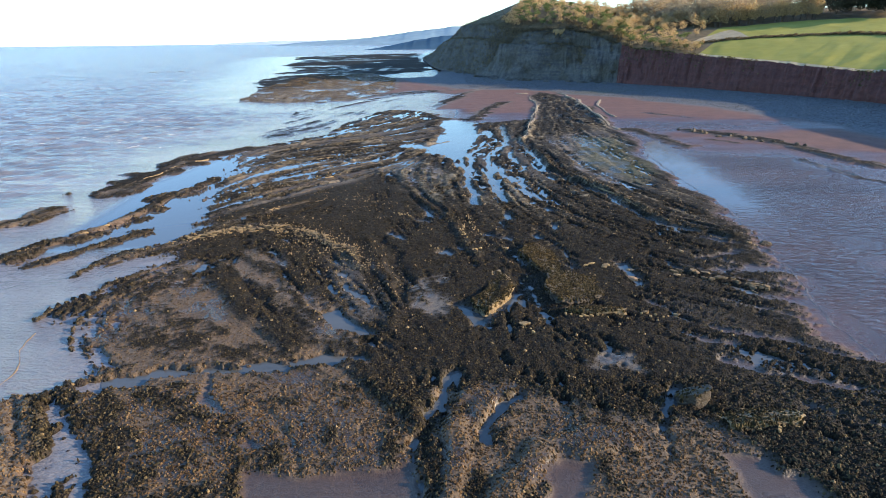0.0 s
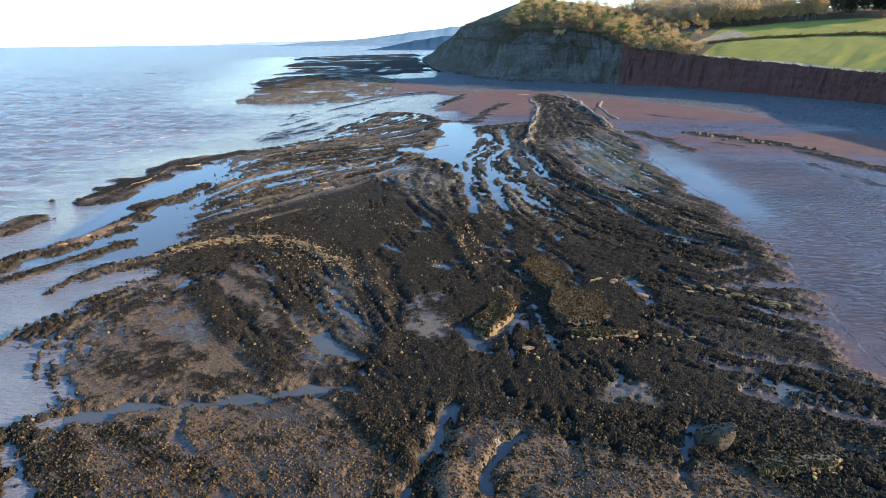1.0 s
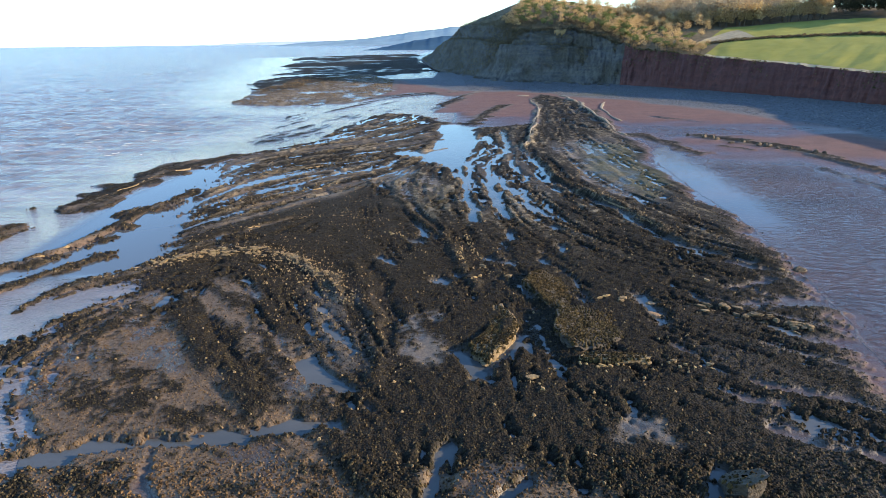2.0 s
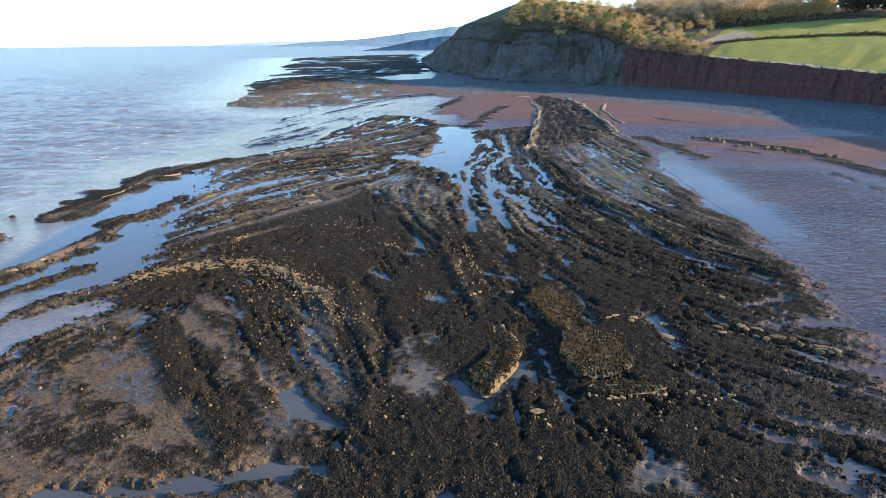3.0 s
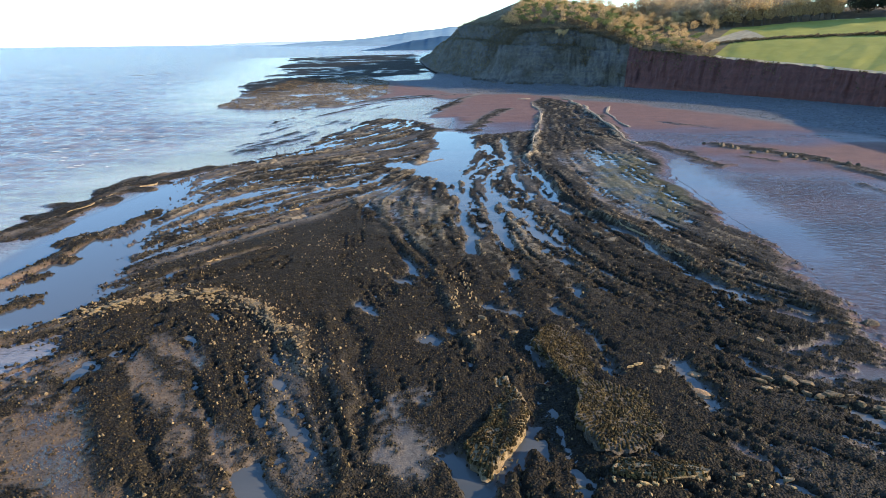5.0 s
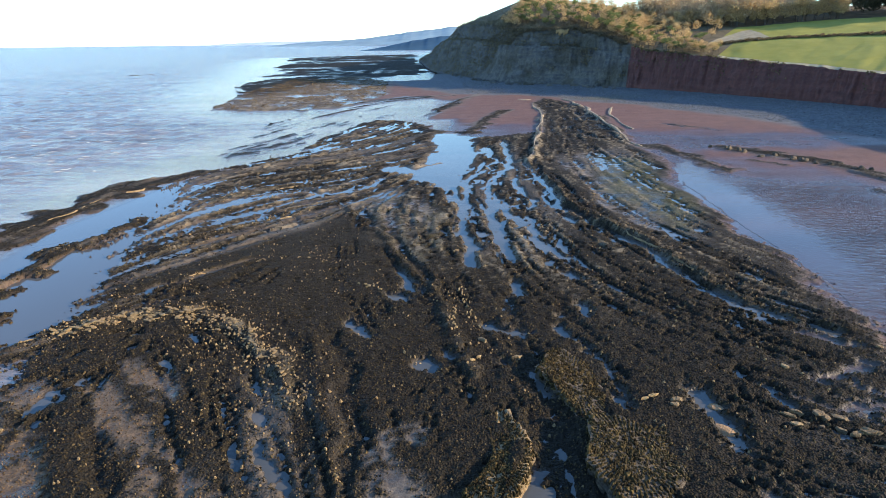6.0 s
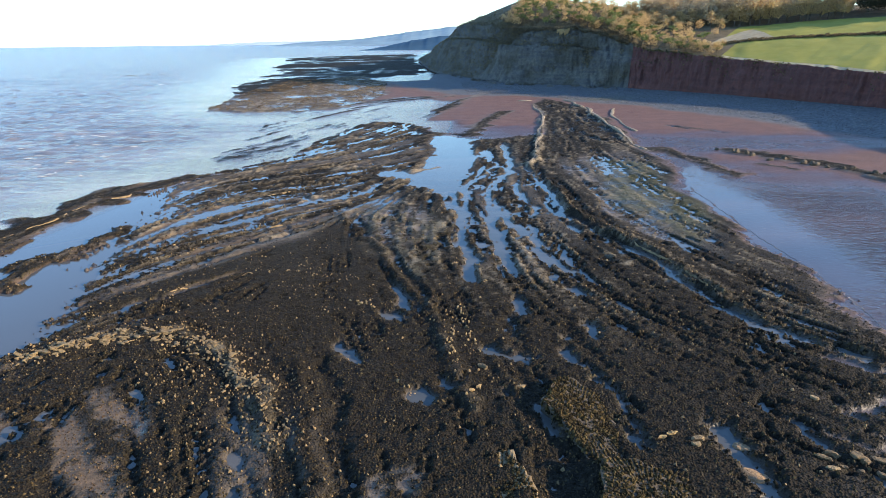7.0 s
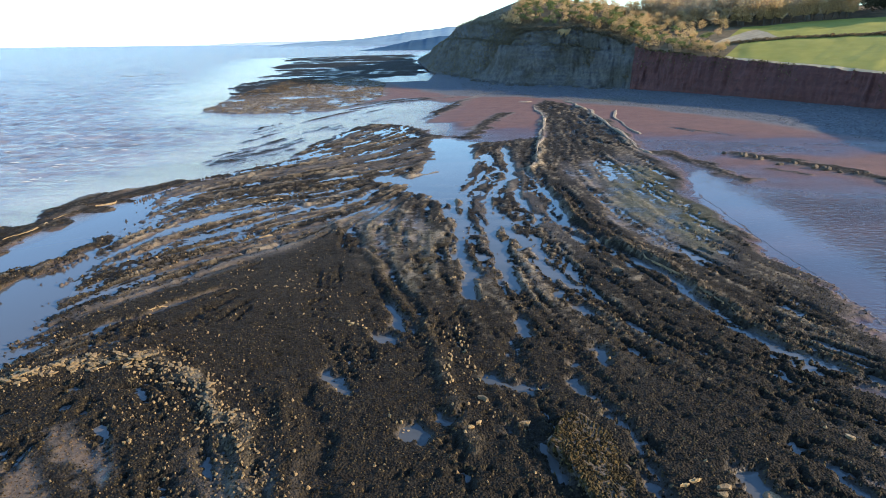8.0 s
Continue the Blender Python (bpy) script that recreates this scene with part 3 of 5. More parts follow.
# thin golden bed edges: sunlight painted as lines of pale rock
lit_edges = step(0.16, 0.05, np.abs(bands - 0.35)) * step(-0.05, 0.35, fbm(gx / 7, gy / 7, 47) + 0.25 * step(0, -20, gx)) * lines
sliver = step(0.13, 0.05, np.abs(bands + 0.55)) * step(0.0, 0.3, fbm(gx / 6, gy / 6, 48) + 0.1) * lines
bare = np.maximum(bare, 0.75 * lit_edges)
H_reef = H_reef + 0.12 * lit_edges - 0.7 * sliver
banded = np.clip(low / 0.14, 0, 1)
open_ = banded * step(0.1, 0.7, bands + 0.5 * fine_beds)
weed = weed * (1 - (0.35 + 0.55 * np.clip(tan, 0, 1)) * open_)
grit = np.maximum(grit, open_ * tan * step(-0.6, 0.8, streaks(vnoise(gx / 4, gy / 4, 25), bx_, by_, 14, 3.6)))
for pts, w, h in MUSSEL_RIDGES:
    m = step(w * 1.3, w * 0.6, line_dist(wx, wy, pts) + 0.5 * w * fbm(gx / 2, gy / 2, 30))
    H_reef, weed, grit = H_reef + h * m, weed * (1 - m), np.maximum(grit, m)
for pts, w, floor_ in SHADE_GULLIES:
    m = step(w * 1.4, w * 0.5, line_dist(wx, wy, pts) + 0.3 * w * fbm(gx / 2, gy / 2, 34))
    H_reef = H_reef * (1 - m) + np.minimum(H_reef, floor_ + 0.08 * fine_beds) * m
for pts, w in CHANNELS:
    d = line_dist(wx, wy, pts) + 0.35 * fine_beds * min(w, 1.2) + (2.2 * w * np.maximum(-0.25, fbm(gx / 2.4, gy / 2.4, 37)) if w < 0.62 else 0.3 * w * fbm(gx / 3, gy / 3, 38))
    m = step(w * 1.35, w * 0.75, d)
    bed_ = -0.22 + (1.5 * np.maximum(0, fbm(gx / 1.6, gy / 1.6, 36) + 0.02) if w > 2 and pts[0][0] < -40 else 0)
    H_reef = H_reef * (1 - m) + bed_ * m
    weed *= 1 - 0.8 * m
for pts, w, h, pale in LEDGES:
    d = line_dist(wx, wy, pts)
    m = step(w * 1.5, w * 0.4, d)
    weed = np.maximum(weed, m * (1 - pale))
    H_reef = H_reef + (h * 0.8) * m * (0.75 + 0.25 * np.clip(beds, -1, 1))
    bare = np.maximum(bare, pale * step(w * 1.1, w * 0.2, d + 0.5 * fine_beds * w) * step(-0.4, 0.5, mottle + pale - 0.5))
    weed = np.maximum(weed, m * (1 - pale))
m = step(-3, 3, inside(wx, wy, [(36, 150), (44, 190), (54, 186), (51, 140), (42, 122)]))
algae = np.maximum(algae, 0.75 * m)
weed *= 1 - 0.45 * m * step(-0.2, 0.4, mottle)
m = step(-3, 3, inside(wx, wy, [(-9, 154), (1, 140), (2, 120), (-2, 109), (-6, 120), (-12, 139)]) + 2 * bands)
algae = np.maximum(algae, 0.35 * m * step(-0.3, 0.5, mottle + 0.4 * fine_beds))
weed *= 1 - 0.4 * m * step(-0.1, 0.5, mottle)
for pts, w in WET_STREAKS:
    d = line_dist(wx, wy, pts) + 0.4 * fine_beds * w + 1.3 * w * fbm(gx / 2.5, gy / 2.5, 39)
    m = step(w * 0.85, w * 0.4, d)
    H_reef = H_reef * (1 - m) + 0.07 * m
    weed *= 1 - m
    grit *= 1 - m
    flat = np.maximum(flat, m)
    detail *= 1 - m
for pts in SAND_FLATS:
    m = step(-0.5, 0.5, inside(wx, wy, pts))
    H_reef = H_reef * (1 - m) + m * (0.10 + 0.04 * vnoise(gx / 5, gy / 5, 8))
    weed *= 1 - m
    grit *= 1 - 0.6 * m
    flat = np.maximum(flat, m)
    detail *= 1 - m
m = step(-7, 7, inside(wx, wy, SKERRIES) + 3 * bands) * (reef_sd < 1.5)
awash = -0.21 + 0.19 * bands + 0.09 * beds + 0.05 * fine_beds
H_reef = H_reef * (1 - m) + awash * m
reef_in = np.maximum(reef_in, m)
weed = np.where(m > 0.4, step(-0.02, 0.08, awash), weed)
for pts, w, h in TONGUES:
    d = line_dist(wx + 0.6 * w * vnoise(gx / 3, gy / 3, 9), wy, pts) + 0.35 * (fine_beds + beds) * min(w, 1.8) + 0.4 * w * fbm(gx / 7, gy / 7, 10)
    m = step(w * 1.35, w * 0.75, d)
    H_reef = np.where(reef_in > 0.5, H_reef, H_reef * (1 - m) + (h * 0.75 + 0.14 * beds + 0.1 * fine_beds) * m)
    reef_in = np.maximum(reef_in, m)
    weed = np.maximum(weed, m * step(1.4, 0.2, bands))
    grit = np.maximum(grit, 0.8 * m * (gx < -20))
    bare = np.maximum(bare, 0.35 * m * step(0.6, 1.6, fine_beds) * (h > 0.2))
H_reef = np.where(H_reef > 0.5, 0.5 + (H_reef - 0.5) * 0.9, H_reef)


def sample(arr, x, y, outside=0.0):
    fi, fj = (x - RX0) / RES, (y - RY0) / RES
    ok = (fi >= 0) & (fi < gx.shape[1] - 1) & (fj >= 0) & (fj < gx.shape[0] - 1)
    return np.where(ok, bilinear(arr, fi, fj), outside)


def terrain(x, y):
    """Height and surface of the shore at places x, y."""
    dc = line_dist(x, y, CLIFF_FOOT)
    right = step(-30, 10, x - 0.02 * y + 6 * vnoise(x / 30, y / 30, 51)) * step(2000, 1500, y)
    right = np.maximum(right, step(-70, -35, x + 8 * vnoise(x / 25, y / 25, 52)) * step(250, 280, y) * step(560, 500, y))
    swell = 0.10 * fbm(x / 40, y / 25, 53) + 0.04 * vnoise(x / 7, y / 5, 54)
    basin = 0.16 * np.exp(-((x - 80) / 34) ** 2 - ((y - 112) / 46) ** 2) + 0.10 * np.exp(-((x - 56 - 0.1 * (y - 120)) / 7) ** 2) * step(200, 150, y)
    basin = basin + 0.09 * np.exp(-((y - 215 + 0.15 * (x - 100)) / 13) ** 2) * step(60, 85, x) + 0.14 * np.exp(-((x + 5) / 16) ** 2 - ((y - 300) / 20) ** 2)
    flats = 0.07 + 0.15 * step(228, 262, y + 0.15 * (x - 100)) + 0.09 * step(150, 175, y) * step(205, 190, y) * step(66, 78, x + 4 * vnoise(x / 9, y / 9, 58)) + swell - basin + 0.0014 * np.clip(130 - dc, 0, 130) + 0.05 * np.clip(45 - dc, 0, 60)
    base = -1.1 + (flats + 1.1) * right
    shingle = step(62, 52, dc + 5 * vnoise(x / 15, y / 15, 55)) * step(1500, 1000, y)
    base = base + shingle * 0.25 * fbm(x / 2.5, y / 2.5, 56)
    r = sample(reef_in, x, y)
    h = base * (1 - r) + sample(H_reef, x, y) * r
    w, gr, ba, al, fl = (sample(a, x, y) for a in (weed, grit, bare, algae, flat))
    w, ba = w * r, ba * r
    red = np.maximum((1 - r) * (1 - shingle), 0.35 * fl)
    al = np.maximum(al, 0.7 * (1 - r) * np.exp(-((x - 90) / 16) ** 2 - ((y - 350) / 9) ** 2))
    for k, pts in enumerate(FAR_REEFS):
        sc = (10, 30)[k]
        qx, qy = x + sc * 0.6 * fbm(x / sc, y / sc, 61), y + sc * fbm(x / sc, y / sc, 62)
        m = step(-3 * (k + 1), 3 * (k + 1), inside(qx, qy, pts) + 2.5 * vnoise(x / 3, y / 6, 63))
        h = h * (1 - m) + m * ((0.24, 0.22)[k] + (0.5, 0.6)[k] * fbm(x / (9, 45)[k], y / (14, 60)[k], 64) + 0.15 * vnoise(x / (2, 9)[k], y / (3, 12)[k], 66))
        w = np.maximum(w, m * (np.maximum(0.35, step(-85, -105, x - 0.12 * (y - 400) + 8 * vnoise(x / 9, y / 12, 67)) * step(360, 420, y)), 1.0)[k])
        ba = np.maximum(ba, m * (step(-0.1, 0.4, vnoise(x / 2.5, y / 3, 65)) * 0.55 * step(-112, -88, x - 0.12 * (y - 400)), 0)[k])
        red = red * (1 - m)
        shingle = shingle * (1 - m)
    h = h + r * sample(detail, x, y) * (1 - 0.75 * step(85, 140, y)) * (0.2 + 0.8 * w) * (0.09 * vnoise(x / 0.55, y / 0.55, 71) + 0.05 * vnoise(x / 0.27, y / 0.27, 72)) * step(-0.1, 0.15, h)
    wet = np.clip(step(0.22, -0.02, h), 0, 1) * (1 - shingle)
    wet = np.maximum(wet, fl * 0.8)
    wet = np.maximum(wet, sample(sandy, x, y) * (1 - w) * step(0.12, 0.32, fbm(x / 3.2, y / 3.2, 73)) * 0.95)
    return h, w, gr, red, shingle, ba, al, wet


def shore_ground():
    ys = [-400, -200, -80, -30]
    y = -16.0
    while y < 4900:
        ys.append(y)
        y += 0.9 if y < 28 else 0.25 if y < 100 else max(0.25, (y - 42) * 0.0048) if y < 430 else (y - 42) * 0.02
    ys = np.array(ys + [4900.0])
    half = 0.74 * np.clip(ys, 20, None) + 13
    us = np.concatenate([[-60, -12, -4, -2, -1.4], np.linspace(-1.08, 1.08, 580), [1.4, 2, 4, 12, 60]])
    x, yy = us[None, :] * half[:, None], np.repeat(ys[:, None], len(us), 1)
    x = np.clip(x, -4900, 4900)
    h, w, gr, red, sh, ba, al, wet = terrain(x, yy)
    ob, used = mesh_grid("ground", x, yy, h, GROUND)
    attr(ob, "zone", np.stack([w, gr, red, 1 + 0 * w], -1).reshape(-1, 4)[used], True)
    for n, v in (("shingle", sh), ("bare", ba), ("algae", al), ("wet", wet)):
        attr(ob, n, v.reshape(-1)[used])
    tagged(ob, "weed-covered rock ledges, brown grit and red sand at low tide", "shore", kind="structure")


def water_sheets():
    ys, y = [-400.0, -100.0, 0.0], 20.0
    while y < 4900:
        ys.append(y)
        y += max(0.8, (y - 30) * 0.0075)
    ys = np.array(ys + [4990.0])
    half = 0.74 * np.clip(ys, 20, None) + 16
    us = np.concatenate([[-60, -8, -2.5], np.linspace(-1.15, 1.15, 300), [2.5, 8, 60]])
    x, yy = np.clip(us[None, :] * half[:, None], -4990, 4990), np.repeat(ys[:, None], len(us), 1)
    sd = sample(reef_sd, x, yy, -50)
    off = line_dist(x, yy, [(-44, 40), (-50, 70), (-66, 110), (-68, 165), (-52, 210), (-40, 270), (-100, 330), (-150, 490), (-160, 600), (-300, 1260)])
    calm = step(-4, -40, x + 20) * step(0, 38 + 0.09 * np.clip(yy, 0, 900), off)
    lagoon = [(-62, 84), (-40, 86), (-40, 120), (-52, 165), (-60, 165), (-66, 130)]
    calm = calm * step(-1, -9, inside(x, yy, lagoon))
    k = np.clip(1.2 - yy / 1400, 0.4, 1)
    swell = 1 - 2 * np.abs(vnoise(x / 13 + 0.2 * yy / 13, yy / 6.5 - 0.12 * x / 6.5, 81))
    crest = 1 - 2 * np.abs(vnoise(x / 6, yy / 2.9 - 0.14 * x / 2.9, 83))
    a = (0.26 * swell + 0.30 * crest + 0.14 * vnoise(x / 3.4, yy / 1.8 - 0.1 * x, 82) - 0.2) * calm * k
    a = a + 14 * step(2200, 4990, yy)          # far sea tilted up 14 m, to lift its edge to the horizon
    cells = lambda v: (v[:-1, :-1] + v[1:, 1:]) / 2
    inner = cells(sd) > 3
    left = (cells(x) < 8) & ~inner
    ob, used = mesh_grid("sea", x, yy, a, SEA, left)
    attr(ob, "chop", calm.reshape(-1)[used])
    attr(ob, "clear", step(-4, 2, inside(x, yy, lagoon)).reshape(-1)[used])
    tagged(ob, "muddy blue-grey sea with small choppy waves", "sea", kind="structure")
    sheen = step(15, 5, line_dist(x, yy, [(62, 200), (58, 165), (55, 140), (52, 115), (50, 95), (46, 72), (42, 50)]) + 3 * fbm(x / 8, yy / 8, 85))
    rough_water = step(-7, 7, inside(x, yy, [(71, 172), (90, 150), (98, 128), (80, 104), (68, 118), (69, 148)]) + 5 * fbm(x / 10, yy / 6, 86))
    sheen = sheen * step(80, 112, yy)
    ripple = 0.05 + (0.32 + 0.35 * rough_water + 0.2 * step(118, 96, yy)) * (1 - sheen) * step(280, 240, yy)
    ob, used = mesh_grid("bay_water", x, yy, 0 * x + 0.0, BAY, (cells(x) >= 8) & ~inner & (cells(yy) < 700))
    attr(ob, "ripple", ripple.reshape(-1)[used])
    tagged(ob, "thin sheet of brown-violet water over flat sand", "water", kind="structure")
    ob, _ = mesh_grid("pool_water", x, yy, 0 * x + 0.03, POOL, inner)
    tagged(ob, "still tide pools that mirror the blue sky", "water", kind="structure")


shore_ground()
water_sheets()

# ---- cliffs, headland and fields ----
STATIONS = [  # foot x, y; way inland; cliff height, cliff run, slope above
    # the first two lie out of view, raised to shade the beach
    (205, 20, 0.98, -0.1, 24, 6, 0.20), (196, 190, 0.95, 0.25, 23, 6, 0.20), (184, 264, 0.78, 0.62, 12.8, 5, 0.205), (168, 300, 0.70, 0.71, 15.6, 6, 0.20),
    (138, 356, 0.58, 0.81, 19.5, 8, 0.19), (117, 382, 0.42, 0.91, 22, 12, 0.2), (103, 403, 0.30, 0.95, 30, 22, 0.26), (85, 420, 0.22, 0.97, 35, 28, 0.30),
    (48, 438, 0.25, 0.97, 35, 32, 0.35), (26, 500, 0.60, 0.80, 40, 34, 0.38), (-6, 637, 0.88, 0.47, 43, 36, 0.42), (-33, 1030, 0.97, 0.25, 28, 60, 0.2), (-20, 1500, 1, 0, 28, 90, 0.1)]
ST = np.array(STATIONS)
FINE = np.linspace(0, len(ST) - 1, 1201)
SF = np.stack([np.convolve(np.pad(np.interp(FINE, np.arange(len(ST)), ST[:, i]), 25, mode="edge"), np.ones(51) / 51, "valid") for i in range(7)], 1)


def hill(s, d):
    """Place on the land: s along the stations, d metres inland."""
    v = [np.interp(s, FINE, SF[:, i]) for i in range(7)]
    x, y, nx, ny, hc, wc, slope = v
    d = d + 0 * x
    f = np.clip(d / wc, 0, 1)
    rough_ = step(4.2, 5.4, s)
    wob = 0.10 * fbm(s * 5, 0 * s + 3, 90) * rough_
    talus, bench = step(0.0, 0.45, f) * 0.36, step(0.30 + wob, 0.62 + wob, f) * 0.34 + step(0.70 + wob, 0.97, f) * 0.30
    rise = (talus + bench) * rough_ + f ** 0.9 * (1 - rough_)
    z = 1.5 + hc * rise
    reach = 220 - 135 * rough_
    up = np.clip(d - wc, 0, reach)
    z = z + slope * up * (1 - 0.25 * up / reach) - 0.05 * rough_ * np.clip(d - wc - reach, 0, 300) + 0.6 * fbm(s * 6, d / 25, 91) * f
    gully = (3.2 * fbm(s * 4, z / 14, 92) * (0.6 + 0.75 * rough_) + 1.3 * fbm(s * 14, z / 5, 93, 3) + 1.6 * fbm(s * 26, z / 22, 96, 3) * (1 - rough_)) * np.clip(f * 6, 0, 1) * np.clip((wc * 1.25 - d) / (wc * 0.4), 0, 1)
    z = z + 1.8 * fbm(s * 12, d / 9, 94, 3) * np.clip(f * 3 - 1.6, 0, 1) * step(60, 10, d - wc) * rough_ - 0.8 * np.maximum(0, fbm(s * 16, 0 * s, 95, 3)) * step(0.5, 1.0, f) * step(6, 0, d - wc) * (1 - rough_)
    return x + nx * (d + gully), y + ny * (d + gully), z


def land(name, s0, s1, ns, d0, d1, nd, material, label, category):
    """A piece of the land; d in cliff runs up to 1, in metres beyond."""
    s, v = np.meshgrid(np.linspace(s0, s1, ns), np.linspace(0, 1, nd))
    wc = np.interp(s, FINE, SF[:, 5])
    lo = d0(s, wc) if callable(d0) else d0 + 0 * s
    hi = d1(s, wc) if callable(d1) else d1 + 0 * s
    x, y, z = hill(s, lo + (hi - lo) * v)
    ob, _ = mesh_grid(name, x, y, z, material)
    return tagged(ob, label, category, kind="structure")


run = lambda s, wc: wc
hedge_at = lambda s, wc=0: np.interp(s, [0, 2.5, 3.0, 3.5, 3.85, 4.1], [86, 86, 78, 62, 44, 34])
wood_at = lambda s, wc=0: np.interp(s, [0, 2.5, 3.0, 3.5, 3.8, 4.1], [148, 148, 142, 124, 104, 92])
bank_at = lambda s, wc=0: np.minimum(hedge_at(s) + 44 * np.clip(1 - np.abs(s - 3.86) / 0.3, 0, 1), wood_at(s) - 2)
land("red_cliff", 0, 5.35, 520, 0, run, 40, RED_ROCK, "eroded red marl cliff in shade above the beach", "cliff")
land("grey_cliff", 5.35, 12, 620, 0, run, 60, GREY_ROCK, "dark grey layered shale cliff of the headland", "cliff")
land("lower_field", 0, 3.85, 160, lambda s, wc: wc + 3.5, hedge_at, 30, GRASS, "sunlit short green field on the cliff top", "field")
land("cliff_top_verge", 0, 3.85, 300, run, lambda s, wc: wc + 3.5, 4, STUBBLE, "strip of pale dry grass along the cliff edge", "verge")
land("upper_field", 0, 4.02, 160, bank_at, wood_at, 30, GRASS, "sunlit green field above the hedge", "field")
land("stubble_field", 3.56, 4.1, 60, hedge_at, bank_at, 24, STUBBLE, "pale dry stubble bank beside the wood", "field")
land("wood_edge", 4.02, 4.1, 12, bank_at, wood_at, 12, SCRUB, "rough brown ground at the edge of the wood", "hill")
land("wooded_hill", 0, 4.1, 80, wood_at, 700, 40, SCRUB, "brown leaf-strewn ground below the wood", "hill")
land("headland_bank", 3.85, 4.1, 30, run, hedge_at, 30, SCRUB, "rough brown bank between field and headland", "hill")
land("headland_top", 4.1, 12, 300, run, 700, 80, SCRUB, "brown scrubby top of the headland", "hill")


# ---- far coast ----
def far_ridge(name, y, x0, x1, heights, depth, colour, label):
    """A distant ridge with a real slope towards the sea; its colour carries the haze."""
    m = Mat(name + "_haze_cover", 1.0, 0.0)
    # distance haze is put into this blue base colour
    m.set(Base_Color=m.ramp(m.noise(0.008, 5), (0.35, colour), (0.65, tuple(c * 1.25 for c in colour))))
    n = 160
    t = np.linspace(0, 1, n)
    top = np.interp(t, np.linspace(0, 1, len(heights)), heights)
    top = top * (1 + 0.05 * fbm(t * 30, 0 * t, 120)) + 2 * fbm(t * 60, 0 * t, 121)
    rows = [(0, -2.0), (0.12, 0.28), (0.45, 0.75), (1.0, 1.0), (1.8, 0.6)]
    x = np.stack([x0 + (x1 - x0) * t + 0 * r for r, _ in rows])
    yy = np.stack([y + depth * r + 0.03 * depth * fbm(t * 12, 0 * t + r, 122) for r, _ in rows])
    z = np.stack([np.where(f < 0, -1.0, top * f) for _, f in rows])
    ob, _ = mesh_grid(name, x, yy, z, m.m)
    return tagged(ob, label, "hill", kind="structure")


far_ridge("far_headland", 2100, -266, 500, [0, 14, 30, 42, 47, 51, 55, 58, 60, 62], 300, (0.05, 0.095, 0.14), "wooded headland in the distance, blue haze in its colour")
far_ridge("far_hill", 3500, -1100, 500, [4, 27, 36, 45, 71, 94, 114, 130, 140], 700, (0.21, 0.29, 0.33), "pale blue hills along the far coast, haze in their colour")
far_ridge("far_shore", 4300, -1850, -250, [3, 20, 29, 34, 35, 37, 39, 42, 45], 400, (0.45, 0.52, 0.60), "faint pale blue coast at the horizon, haze in its colour")


# ---- trees ----
def cards(centres, size, rnd, heart=None):
    """Small folded leaf sprays round the centres, as vertices and triangles; with a heart they face away from it."""
    n = len(centres)
    c = rnd.normal(size=(n, 3))
    if heart is not None:
        away = centres - heart
        c = 0.9 * c + 1.2 * away / (np.linalg.norm(away, axis=1)[:, None] + 1e-6)
    c /= np.linalg.norm(c, axis=1)[:, None]
    a = rnd.normal(size=(n, 3))
    a -= c * (a * c).sum(1)[:, None]
    a /= np.linalg.norm(a, axis=1)[:, None]
    b = np.cross(c, a)
    sz = size * (0.6 + 0.8 * rnd.random((n, 1)))
    v = np.stack([centres - a * sz, centres + b * sz * 0.7 - c * sz * 0.25, centres + a * sz, centres - b * sz * 0.7 - c * sz * 0.25], 1)
    k = np.arange(n)[:, None] * 4
    f = np.concatenate([k + [0, 1, 2], k + [0, 2, 3]])
    return v.reshape(-1, 3), f


def limb(bm, p, q, r0, r1, sides=5):
    p, q = Vector(p), Vector(q)
    axis = (q - p).normalized()
    u = axis.orthogonal().normalized()
    w = axis.cross(u)
    rings = []
    for at, r in ((p, r0), (q, r1)):
        rings.append([bm.verts.new(at + (u * math.cos(k * math.tau / sides) + w * math.sin(k * math.tau / sides)) * r) for k in range(sides)])
    for k in range(sides):
        bm.faces.new((rings[0][k], rings[0][(k + 1) % sides], rings[1][(k + 1) % sides], rings[1][k]))
    bm.faces.new(rings[1])


